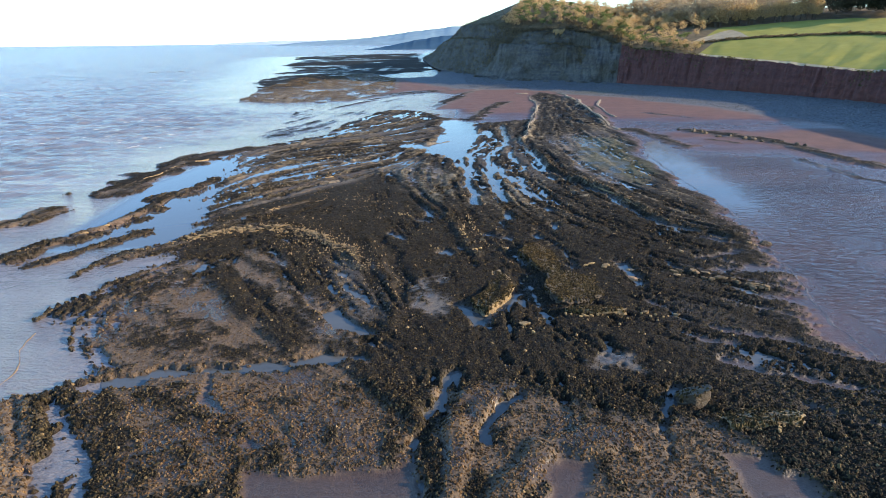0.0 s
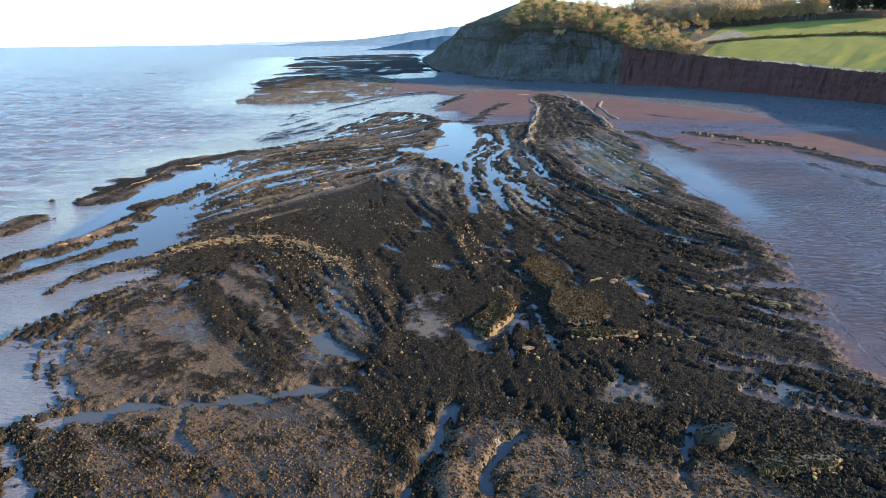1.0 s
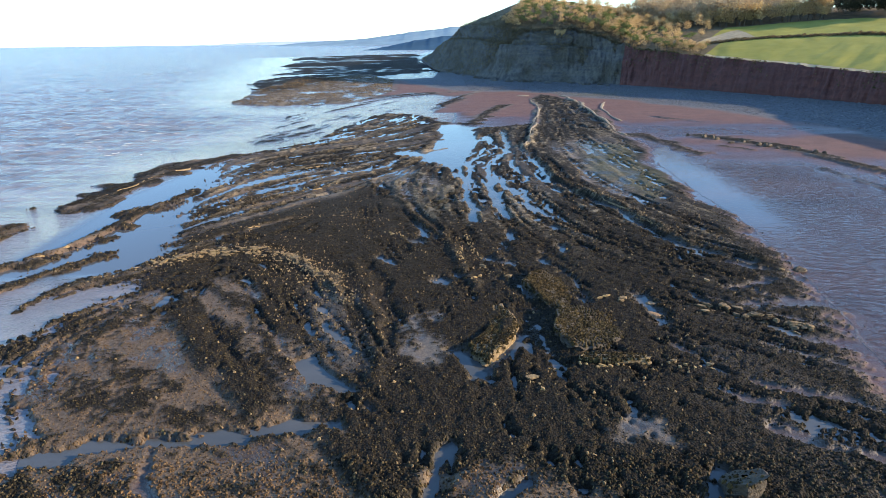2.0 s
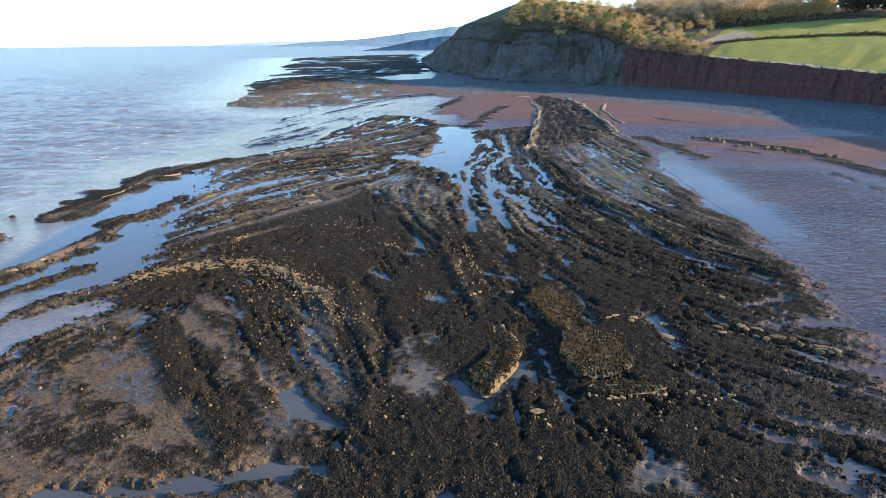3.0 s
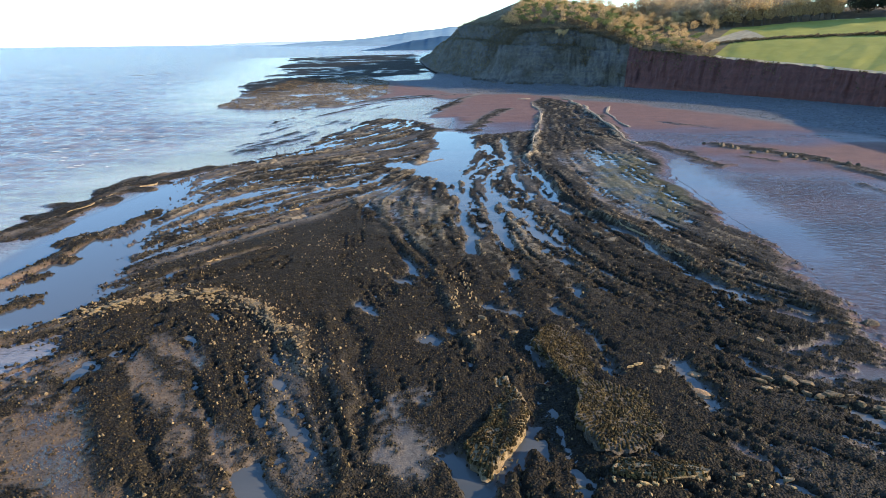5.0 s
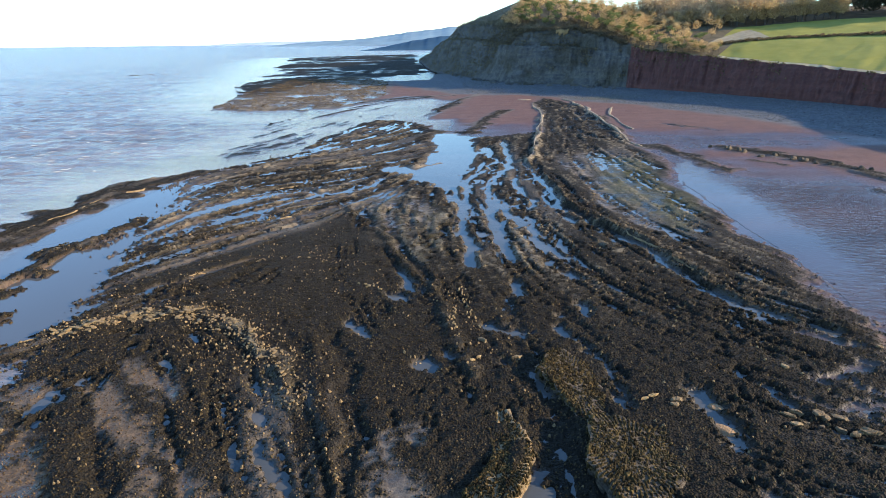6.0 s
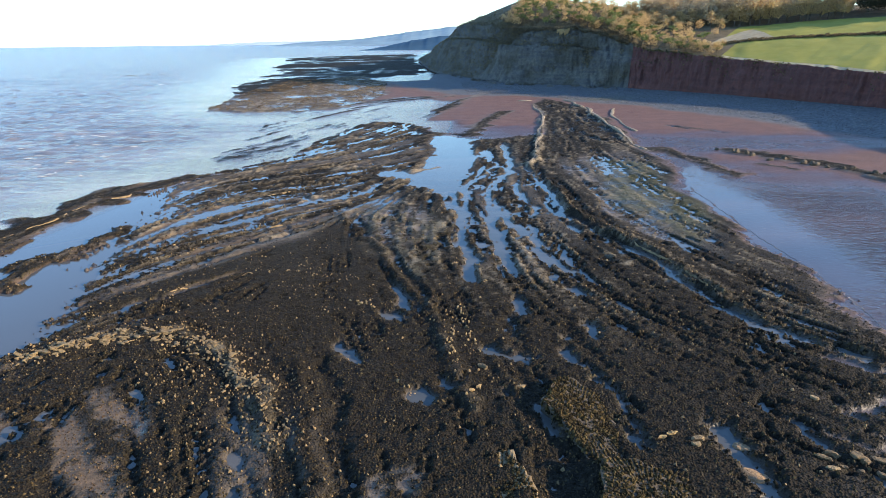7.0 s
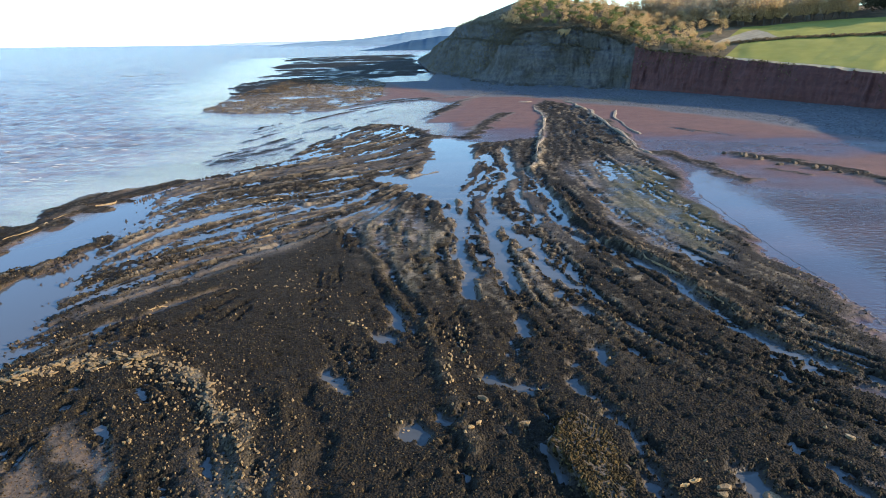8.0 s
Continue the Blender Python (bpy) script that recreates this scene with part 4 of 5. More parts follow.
def make_tree(kind, height, seed, label, category):
    rnd = np.random.default_rng(seed)
    r = random.Random(seed)
    tree = new(kind)
    bm = bmesh.new()
    pine = kind == "pine_tree"
    fork = height * (0.5 if pine else 0.3)
    lean = (r.uniform(-0.06, 0.06) * height, r.uniform(-0.06, 0.06) * height)
    limb(bm, (0, 0, -1.2), (lean[0], lean[1], fork), height * 0.022, height * 0.015, 6)
    tips = []
    for k in range(9 if not pine else 7):
        ang, out = r.uniform(0, math.tau), height * r.uniform(0.14, 0.36)
        z0 = r.uniform(0.7, 1.0) * fork
        tip = (lean[0] + out * math.cos(ang), lean[1] + out * math.sin(ang), fork + height * r.uniform(0.08, 0.62 if not pine else 0.4))
        limb(bm, (lean[0] * z0 / fork, lean[1] * z0 / fork, z0), tip, height * 0.009, height * 0.003, 4)
        tips.append(tip)
    tips.append((lean[0], lean[1], height * 0.9))
    part("trunk", bm, BARK, tree, "bare branching trunk")
    pts, hearts = [], []
    for tip in tips:
        n = 36 if not pine else 42
        spread = height * (0.17 if not pine else 0.15)
        q = rnd.normal(size=(n, 3))
        q *= (0.75 + 0.3 * rnd.random((n, 1))) / np.linalg.norm(q, axis=1)[:, None]
        pts.append(np.array(tip) + q * (spread, spread, spread * (0.8 if not pine else 0.5)))
        hearts.append(np.tile(np.array(tip) * (0.8, 0.8, 0.9) + (0, 0, -0.1 * height), (n, 1)))
    pts, hearts = np.concatenate(pts), np.concatenate(hearts)
    pts[:, 2] = np.maximum(pts[:, 2], fork * 0.75)
    v, f = cards(pts, height * (0.036 if not pine else 0.042), rnd, hearts)
    crown = mesh_raw("crown", v, f, PINE if pine else TWIGS)
    crown.parent = tree
    return tagged(tree, label, category, "trees on the headland")


def plant(trees, spots, smin, smax, seed):
    r = random.Random(seed)
    for k, (s, d) in enumerate(spots):
        x, y, z = (float(q[0]) for q in hill(np.array([s]), np.array([d])))
        size = r.uniform(smin, smax)
        src = r.choice(trees)
        t = copy_thing(src, pose(x, y, z, 0, 0, r.uniform(0, 360)))
        t.scale = (size, size, size * r.uniform(0.85, 1.15))


def spots(n, s0, s1, d0, d1, seed, gap):
    """Places inland of the cliff edge that keep apart."""
    r, out = random.Random(seed), []
    while len(out) < n:
        s, d = r.uniform(s0, s1), r.uniform(d0, d1)
        d += float(np.interp(s, FINE, SF[:, 5]))
        if all(abs(s - a) * 28 > gap or abs(d - b) > gap for a, b in out[-60:]):
            out.append((s, d))
    return out


BARE = [make_tree("bare_tree", 10, 200 + k, "bare orange-brown winter tree with a twiggy rounded crown", "tree") for k in range(5)]
PINES = [make_tree("pine_tree", 9, 300 + k, "dark green pine with flat spreading needle clumps", "tree") for k in range(3)]
plant(BARE, spots(130, 5.6, 8.8, 4, 95, 1, 4), 0.45, 0.9, 11)
plant(PINES, spots(95, 5.4, 8.2, 2, 60, 2, 4), 0.5, 0.95, 12)
plant(BARE, spots(46, 4.12, 5.6, 0, 75, 3, 4), 0.5, 0.85, 13)
plant(PINES, spots(36, 4.1, 5.6, 0, 40, 4, 4), 0.5, 0.85, 14)
plant(BARE, [(k, float(wood_at(k)) + 1 + d % 7) for k, d in spots(40, 3.3, 4.1, 0, 70, 5, 3)], 0.95, 1.4, 15)
plant(BARE, spots(50, 4.15, 5.8, 60, 120, 6, 3), 0.8, 1.2, 16)
# evergreen leaves, with the wood's shade put into their dark colour
SHADED_EVERGREEN = leaf_material("shaded_evergreen_leaves", (0.018, 0.024, 0.014), (0.04, 0.045, 0.025), (0.08, 0.075, 0.04))
WOOD_TWIGS = leaf_material("pale_winter_twigs", (0.44, 0.33, 0.21), (0.58, 0.44, 0.28), (0.68, 0.52, 0.34))


plant(BARE, spots(22, 3.86, 4.5, 0, 16, 8, 2), 0.4, 0.65, 18)
plant(PINES, spots(12, 3.88, 4.5, 0, 20, 9, 2), 0.4, 0.6, 19)


def wood(name, n, s0, s1, d0, d1, smin, smax, seed, label, leaves):
    """A far wood whose trees merge, as one mesh."""
    rnd = np.random.default_rng(seed)
    vs, fs, base = [], [], 0
    sources = []
    for t in BARE:
        for o in t.children:
            v = np.empty(len(o.data.vertices) * 3)
            o.data.vertices.foreach_get("co", v)
            o.data.calc_loop_triangles()
            f = np.empty(len(o.data.loop_triangles) * 3, int)
            o.data.loop_triangles.foreach_get("vertices", f)
            sources.append((o.name.startswith("crown"), v.reshape(-1, 3), f.reshape(-1, 3)))
    for k in range(n):
        s = rnd.uniform(s0, s1)
        d = float(wood_at(s)) + rnd.uniform(d0, d1)
        x, y, z = (float(q[0]) for q in hill(np.array([s]), np.array([d])))
        a, sc = rnd.uniform(0, math.tau), rnd.uniform(smin, smax)
        pick = [q for q in sources if q[0]][k % len(BARE)]
        v = pick[1] @ np.array([[math.cos(a), -math.sin(a), 0], [math.sin(a), math.cos(a), 0], [0, 0, 1]]) * sc + (x, y, z - 0.5)
        vs.append(v)
        fs.append(pick[2] + base)
        base += len(v)
    ob = mesh_raw(name, np.concatenate(vs), np.concatenate(fs), leaves)
    tagged(ob, label, "wood", kind="stuff")


wood("winter_wood", 210, 3.25, 5.4, 2, 75, 1.2, 1.9, 31, "brown leafless winter wood along the top of the fields", WOOD_TWIGS)
wood("dark_wood", 70, 2.6, 3.3, 1, 60, 1.2, 1.8, 32, "dark evergreen wood beyond the upper field, shade in its colour", SHADED_EVERGREEN)
for t in BARE + PINES:
    for o in (*t.children, t):
        bpy.data.objects.remove(o)


def scrub():
    rnd = np.random.default_rng(5)
    n = 13000
    s, f = rnd.uniform(5.5, 11, n), rnd.random(n)
    wc = np.interp(s, FINE, SF[:, 5])
    steep = step(7.6, 9.2, s)
    lowest = 0.95 - 0.9 * steep
    d = wc * (lowest + (1.0 - lowest) * f) + rnd.random(n) * 30 * (rnd.random(n) < 0.3)
    patch = (f < 0.5) & (s < 8) & (fbm(s * 3, f * 5, 134) + f * 0.5 > 0.2)
    d = np.where(patch, wc * (0.28 + 1.45 * f), d)
    x, y, z = hill(s, d)
    c = np.repeat(np.stack([x, y, z + 0.5], 1), 4, 0) + rnd.normal(size=(4 * n, 3)) * (0.8, 0.8, 0.45)
    v, fc = cards(c, 0.42, rnd, np.repeat(np.stack([x, y + 0.6, z - 0.8], 1), 4, 0))
    m = leaf_material("scrub_leaves", (0.12, 0.10, 0.065), (0.19, 0.15, 0.092), (0.28, 0.215, 0.125))
    ob = mesh_raw("scrub", v, fc, m)
    tagged(ob, "brown bracken and low bushes covering the headland slope", "scrub", kind="stuff")


def hedge(name, s0, s1, high, wide, label):
    rnd = np.random.default_rng(9)
    n = 9000
    s = rnd.uniform(s0, s1, n)
    x, y, z = hill(s, hedge_at(s) + rnd.normal(size=n) * wide * 0.4)
    c = np.stack([x, y, z + high * rnd.random(n) ** 0.7 * (0.75 + 0.35 * vnoise(s * 60, 0 * s, 130))], 1)
    v, f = cards(c, 0.38, rnd)
    ob = mesh_raw(name, v, f, leaf_material(name + "_leaves", (0.10, 0.075, 0.04), (0.18, 0.13, 0.07), (0.27, 0.20, 0.11)))
    tagged(ob, label, "hedge")


scrub()
def edge_tufts():
    rnd = np.random.default_rng(19)
    n = 2600
    s = rnd.uniform(1.2, 5.3, n)
    wc = np.interp(s, FINE, SF[:, 5])
    keep = fbm(s * 9, 0 * s, 132) > -0.05
    s, wc = s[keep], wc[keep]
    x, y, z = hill(s, wc * (1.03 - 0.55 * rnd.random(len(s)) ** 2.5))
    c = np.stack([x, y, z + 0.2], 1) + rnd.normal(size=(len(s), 3)) * (0.3, 0.3, 0.2)
    v, f = cards(c, 0.45, rnd)
    ob = mesh_raw("cliff_edge_grass", v, f, leaf_material("rough_grass", (0.06, 0.06, 0.02), (0.13, 0.11, 0.04), (0.24, 0.19, 0.09)))
    tagged(ob, "tufts of rough grass hanging over the cliff edge", "grass", kind="stuff")


edge_tufts()
hedge("hedge", 0.8, 4.02, 1.5, 3.2, "trimmed brown winter hedge between two green fields")


# ---- weed, stones and boulders on the reef ----
def blobs(centres, radius, high, rnd, ring=5, top=3):
    """Low uneven mounds, as vertices and triangles."""
    n = len(centres)
    ang = np.arange(ring) * math.tau / ring
    off = rnd.random((n, 1)) * math.tau
    rr = radius[:, None] * (0.65 + 0.7 * rnd.random((n, ring)))
    base = np.stack([rr * np.cos(ang + off), rr * np.sin(ang + off), np.full((n, ring), -0.12)], -1)
    ang2 = np.arange(top) * math.tau / top
    r2 = radius[:, None] * (0.2 + 0.5 * rnd.random((n, top)))
    head = np.stack([r2 * np.cos(ang2 + off), r2 * np.sin(ang2 + off), high[:, None] * (0.5 + 0.8 * rnd.random((n, top)))], -1)
    v = np.concatenate([base, head], 1) + centres[:, None, :]
    faces, i, j = [], 0, 0
    while i < ring or j < top:
        if j >= top or (i < ring and (i + 0.5) / ring <= (j + 0.5) / top):
            faces.append((i, (i + 1) % ring, ring + j % top))
            i += 1
        else:
            faces.append((i % ring, ring + (j + 1) % top, ring + j))
            j += 1
    if top == 3:
        faces.append(tuple(ring + k for k in range(3)))
    faces = [f for f in faces if len(set(f)) == 3]
    f = (np.arange(n)[:, None, None] * (ring + top) + np.array(faces)[None]).reshape(-1, 3)
    return v.reshape(-1, 3), f


def scatter(n, x0, x1, y0, y1, rnd, power=1.0):
    y = y0 + (y1 - y0) * rnd.random(n) ** power
    x = x0 + (x1 - x0) * rnd.random(n)
    return x, y


def weed_cover():
    rnd = np.random.default_rng(17)
    x, y = scatter(720000, -82, 58, 8, 230, rnd, 1.55)
    x0, y0 = scatter(26000, -40, 48, -16, 9, rnd)
    x, y = np.concatenate([x0, x]), np.concatenate([y0, y])
    view = np.abs(x) < 0.74 * np.maximum(y, 26) + 14
    x, y = x[view], y[view]
    h, w, gr, red, sh, ba, al, wet = terrain(x, y)
    ok = (h > 0.05) & (ba < 0.4)
    lot = rnd.random(len(x))
    dark = ok & (lot < w * (1.05 - 0.95 * step(85, 165, y)))
    brown = (h > 0.03) & (w < 0.5) & (gr > 0.3) & (y < 95) & (lot < 1.0 * gr) & (red < 0.2) & (sample(flat, x, y) < 0.4)
    for name, keep, most, low_, tall, material, label in (("seaweed", dark, 150000, 0.09, 0.68, WEED, "dark brown bladder wrack in tight clumps over the rock"),
                                                    ("mussel_bed", brown, 95000, 0.075, 0.6, BROWN_WEED, "gritty brown bed of small mussels and sandy tubes")):
        px, py, pz = x[keep][:most], y[keep][:most], h[keep][:most]
        size = (low_ + 0.10 * rnd.random(len(px)) ** 1.6) * (1 + 0.25 * step(90, 190, py))
        tall = tall * (1 - 0.5 * step(80, 150, py))
        near = py < 47
        vs, fs, base = [], [], 0
        for sel, top in ((near, 3), (~near, 1)):
            v, f = blobs(np.stack([px, py, pz], 1)[sel], size[sel], size[sel] * tall[sel], rnd, 5, top)
            vs.append(v)
            fs.append(f + base)
            base += len(v)
        ob = mesh_raw(name, np.concatenate(vs), np.concatenate(fs), material)
        tagged(ob, label, "seaweed" if name == "seaweed" else "mussels", kind="stuff")


def stone_mesh(name, seed, material):
    r = random.Random(seed)
    bm = bmesh.new()
    bmesh.ops.create_icosphere(bm, subdivisions=1, radius=0.5)
    for v in bm.verts:
        v.co = Vector((v.co.x * 1.2, v.co.y * r.uniform(0.75, 0.95), max(-0.12, min(0.16, v.co.z * 0.6)))) * r.uniform(0.82, 1.15)
    me = bpy.data.meshes.new(name)
    bm.to_mesh(me)
    bm.free()
    me.materials.append(material)
    return me


# ledge edges gilded by the sun, imitated with pale stones and tan strips
SUNLIT_EDGES = [[(-42, 96.5), (-36, 102.5), (-30, 108.5), (-24, 113), (-14, 112)], [(-63.5, 83), (-60, 91), (-56, 99), (-54, 110)], [(-47, 83), (-40, 92)], [(-44, 71.5), (-36, 76)], [(-13, 111), (-9, 109)],
        [(-36, 128), (-26, 136), (-16, 140)], [(3, 100), (4.5, 92), (7, 84)], [(12, 60.5), (8, 57)]]


def rubble():
    """A belt of pale flat stones: the larger ones singly, the rest together."""
    belt = LEDGES[4][0]
    rnd = np.random.default_rng(23)
    r = random.Random(23)
    kinds = [stone_mesh("stone", 40 + k, PALE_ROCK) for k in range(7)]
    home = tagged(new("stone_belt"), "belt of pale flat limestone slabs among dark weed", "rubble")
    made = 0
    while made < 270:
        k = r.random() ** 1.25 * (len(belt) - 1.001)
        i, t = int(k), k - int(k)
        x = belt[i][0] * (1 - t) + belt[i + 1][0] * t + r.gauss(0, 0.55 + 0.09 * k)
        y = belt[i][1] * (1 - t) + belt[i + 1][1] * t + r.gauss(0, 0.55 + 0.09 * k) - 0.5
        h = float(terrain(np.array([x]), np.array([y]))[0][0])
        ob = new("stone", kinds[made % 7])
        ob.parent = home
        sc = r.uniform(0.26, 0.7) * (1.1 - 0.4 * k / 5)
        ob.matrix_basis = pose(x, y, h + 0.06, r.uniform(-14, 14), r.uniform(-14, 14), math.degrees(math.atan2(belt[i + 1][1] - belt[i][1], belt[i + 1][0] - belt[i][0])) + r.gauss(0, 42)) @ Matrix.Diagonal((sc * r.uniform(0.9, 1.7), sc * r.uniform(0.7, 1.0), sc, 1))
        made += 1
    x, y = scatter(110000, -66, 52, 28, 150, rnd, 1.1)
    h, w, gr, red, sh, ba, al, wet = terrain(x, y)
    near = np.exp(-(line_dist(x, y, belt) / 3.0) ** 2)
    near = np.maximum(near, 0.6 * np.exp(-(line_dist(x, y, [(-24, 88), (-14, 76), (-9, 64)]) / 3.5) ** 2))
    for pts, w_, h_, pale in LEDGES + [(g_, 1, 0, 0.7) for g_ in SUNLIT_EDGES]:
        if pale > 0.15 and min(q[1] for q in pts) < 145:
            near = np.maximum(near, 0.75 * pale * np.exp(-(line_dist(x, y, pts) / 0.8) ** 2))
    # loose stones, some in place of wet glints and sunlit edges
    chance = 0.035 * step(-0.1, 0.5, fbm(x / 9, y / 9, 140)) + 0.013 + 0.45 * near + 0.25 * ba
    keep = (rnd.random(len(x)) < chance * np.maximum(w, ba)) & (h > 0.1)
    x, y, h = x[keep], y[keep], h[keep]
    size = 0.05 + 0.14 * rnd.random(len(x)) ** 2.5
    v, f = blobs(np.stack([x, y, h + 0.09], 1), size, size * 0.5, rnd)
    ob = mesh_raw("pale_stones", v, f, PALE_ROCK)
    tagged(ob, "small pale barnacled stones scattered over dark weed, also standing for glints and sunlit edges", "stones", kind="stuff")


weed_cover()
rubble()
LEDGE_ROCK = rock_material("layered_ledge_rock", (0.03, 0.023, 0.016), (0.155, 0.112, 0.066), 1.4, 5.0)
# limestone tan with the low sun's yellow put into it
SUNLIT_TAN = rock_material("sunlit_tan_limestone", (0.10, 0.065, 0.03), (0.40, 0.28, 0.14), 1.6, 4.0)
SAND_LUMP = rock_material("packed_orange_sand", (0.24, 0.14, 0.065), (0.40, 0.25, 0.125), 1.5)
FOAM = cover_material("sea_foam", ((0.3, (0.3, 0.28, 0.27)), (0.7, (0.55, 0.53, 0.5))), 2.0, 0.2, 0.05)


def rock_slab(outline, high, seed, label, weeds=1.3, dip=(0.6, 0.8), rock=None):
    """A flat slab of layered rock with a broken edge and a cap of weed."""
    r = random.Random(seed)
    rnd = np.random.default_rng(seed)
    thing = new("rock_slab")
    pts = np.array(outline, float)
    centre = pts.mean(0)
    n = 72
    ring = np.concatenate([pts, pts[:1]])
    cum = np.concatenate([[0], np.cumsum(np.linalg.norm(np.diff(ring, axis=0), axis=1))])
    t = np.linspace(0, cum[-1], n, endpoint=False)
    px, py = np.interp(t, cum, ring[:, 0]), np.interp(t, cum, ring[:, 1])
    for _ in range(3):
        px, py = (np.roll(px, 1) + px * 2 + np.roll(px, -1)) / 4, (np.roll(py, 1) + py * 2 + np.roll(py, -1)) / 4
    out = np.stack([px, py], 1) - centre
    out = out * (1 + 0.13 * fbm(t / 2.2, 0 * t + seed, 150) + 0.05 * vnoise(t / 0.5, 0 * t, 151))[:, None]
    reach = np.abs(out @ np.array(dip)).max()
    fall = lambda q: 0.66 - 0.5 * (q @ np.array(dip)) / reach
    levels = [(-0.4, 1.08)] + [(high * k / 6, 1.04 - 0.012 * k + 0.016 * (k % 2)) for k in range(6)] + [(high * 0.97, 1.0), (high, 0.93), (high * 1.0, 0.7), (high * 1.02, 0.4), (high * 1.02, 0.15)]
    co, faces = [], []
    for z, k in levels:
        jag = 1 + 0.08 * vnoise(t / 1.3, 0 * t + z * 3.1, 152) + 0.05 * vnoise(t / 0.45, 0 * t + z * 9, 154)
        p = out * (k * jag)[:, None]
        lift = (0.16 * fbm(p[:, 0] / 1.1, p[:, 1] / 1.1, 153) + 0.14 * vnoise(t / 0.9, 0 * t, 155) * (z < high)) * (z > high * 0.5)
        co.append(np.stack([p[:, 0], p[:, 1], 0.2 + 0.75 * z * fall(p) + lift], 1))
    co = np.concatenate(co)
    for lv in range(len(levels) - 1):
        for k in range(n):
            a, b = lv * n + k, lv * n + (k + 1) % n
            faces.append((a, b, b + n, a + n))
    body = mesh_raw("body", co, np.array(faces), rock or LEDGE_ROCK)
    body.parent = thing
    area = int(weeds * np.prod(np.ptp(out, axis=0)) * 26)
    k = np.sqrt(rnd.random(area)) * 1.0
    i = rnd.integers(0, n, area)
    q = out[i] * k[:, None]
    z = 0.2 + 0.75 * high * fall(q) + 0.16 * fbm(q[:, 0] / 1.1, q[:, 1] / 1.1, 153)
    m = int(15 * cum[-1])                   # weed that hangs over the sides
    j = rnd.integers(0, n, m)
    hang = rnd.random(m) ** 0.7
    keep = fbm(t[j] / 2.5, 0 * hang, 156 + seed) + 0.9 * hang > 0.42
    j, hang = j[keep], hang[keep]
    side = out[j] * (1.07 - 0.06 * hang)[:, None]
    q = np.concatenate([q, side])
    z = np.concatenate([z, 0.2 + 0.75 * high * hang * fall(side) - 0.05])
    size = 0.09 + 0.13 * rnd.random(len(q)) ** 1.5
    v, f = blobs(np.stack([q[:, 0], q[:, 1], z], 1), size, size * 0.7, rnd)
    cap = mesh_raw("weed_cap", v, f, CAP_WEED)
    cap.parent = thing
    tagged(cap, "olive-brown weed cap")
    thing.location = (centre[0], centre[1], 0)
    return tagged(thing, label, "rock slab")


CAP_WEED = weed_material("olive_wrack", (0.014, 0.011, 0.006), (0.045, 0.034, 0.0145), (0.12, 0.085, 0.034))
rock_slab([(14.1, 71.8), (16.1, 72.1), (20.2, 71.3), (19.4, 65.1), (17.2, 63.6), (13.9, 63.0), (12.7, 67.2)], 1.45, 5, "raised slab of layered rock with an olive weed cap", 1.3, (0.95, -0.2))
rock_slab([(11.0, 79.6), (12.9, 83.8), (16.1, 81.4), (16.6, 74.2), (13.4, 73.4), (12.3, 76.6)], 1.3, 6, "long raised rock slab covered with olive-brown weed", 1.3, (0.95, -0.2))
rock_slab([(3.2, 64.3), (4.6, 65.6), (5.9, 68.3), (5.6, 73.5), (7.6, 74.5), (8.9, 68.2), (8.4, 66.8), (6.7, 63.0), (4.8, 61.1), (3.6, 62.3)], 1.2, 7, "weedy rock hump with a pale lit edge beside a pool", 1.3, (-0.8, 0.6), SUNLIT_TAN)
rock_slab([(13.9, 60.7), (16.5, 60.1), (20.4, 60.4), (20.7, 62.0), (15.0, 62.6)], 1.15, 8, "low rock ledge with a broken face coloured sunlit yellow", 1.2, (0, 1), SUNLIT_TAN)
rock_slab([(22.8, 39.2), (24.5, 39.4), (28.6, 39.9), (28.6, 41.2), (25.4, 42.0), (22.6, 41.4)], 1.2, 10, "weedy ledge with a tan sunlit face", 1.0, (-0.3, 0.9), SUNLIT_TAN)
rock_slab([(20.2, 43.0), (21.4, 42.4), (22.8, 42.8), (23.0, 44.2), (21.6, 45.0), (20.3, 44.5)], 2.0, 11, "big squarish boulder with a pale rim beside a pool", 0.25, (-0.2, 0.3))


def lump(x, y, length, wide, high, turn, seed, label, material, name="boulder"):
    """A worn rock or mound with rounded, uneven sides."""
    bm = bmesh.new()
    bmesh.ops.create_icosphere(bm, subdivisions=3, radius=1.0)
    for v in bm.verts:
        c = v.co.copy()
        c *= 1 + noise.noise(c * 1.3 + Vector((seed, 0, 0))) * 0.25 + noise.noise(c * 3.5 + Vector((0, seed, 0))) * 0.12 + noise.noise(c * 9) * 0.04
        v.co = Vector((c.x * length / 2, c.y * wide / 2, c.z * high))
    ob = part(name, bm, material)
    h = float(terrain(np.array([x]), np.array([y]))[0][0])
    ob.matrix_basis = pose(x, y, max(h, -0.2), 0, 0, turn)
    return tagged(ob, label, name.replace("_", " "))


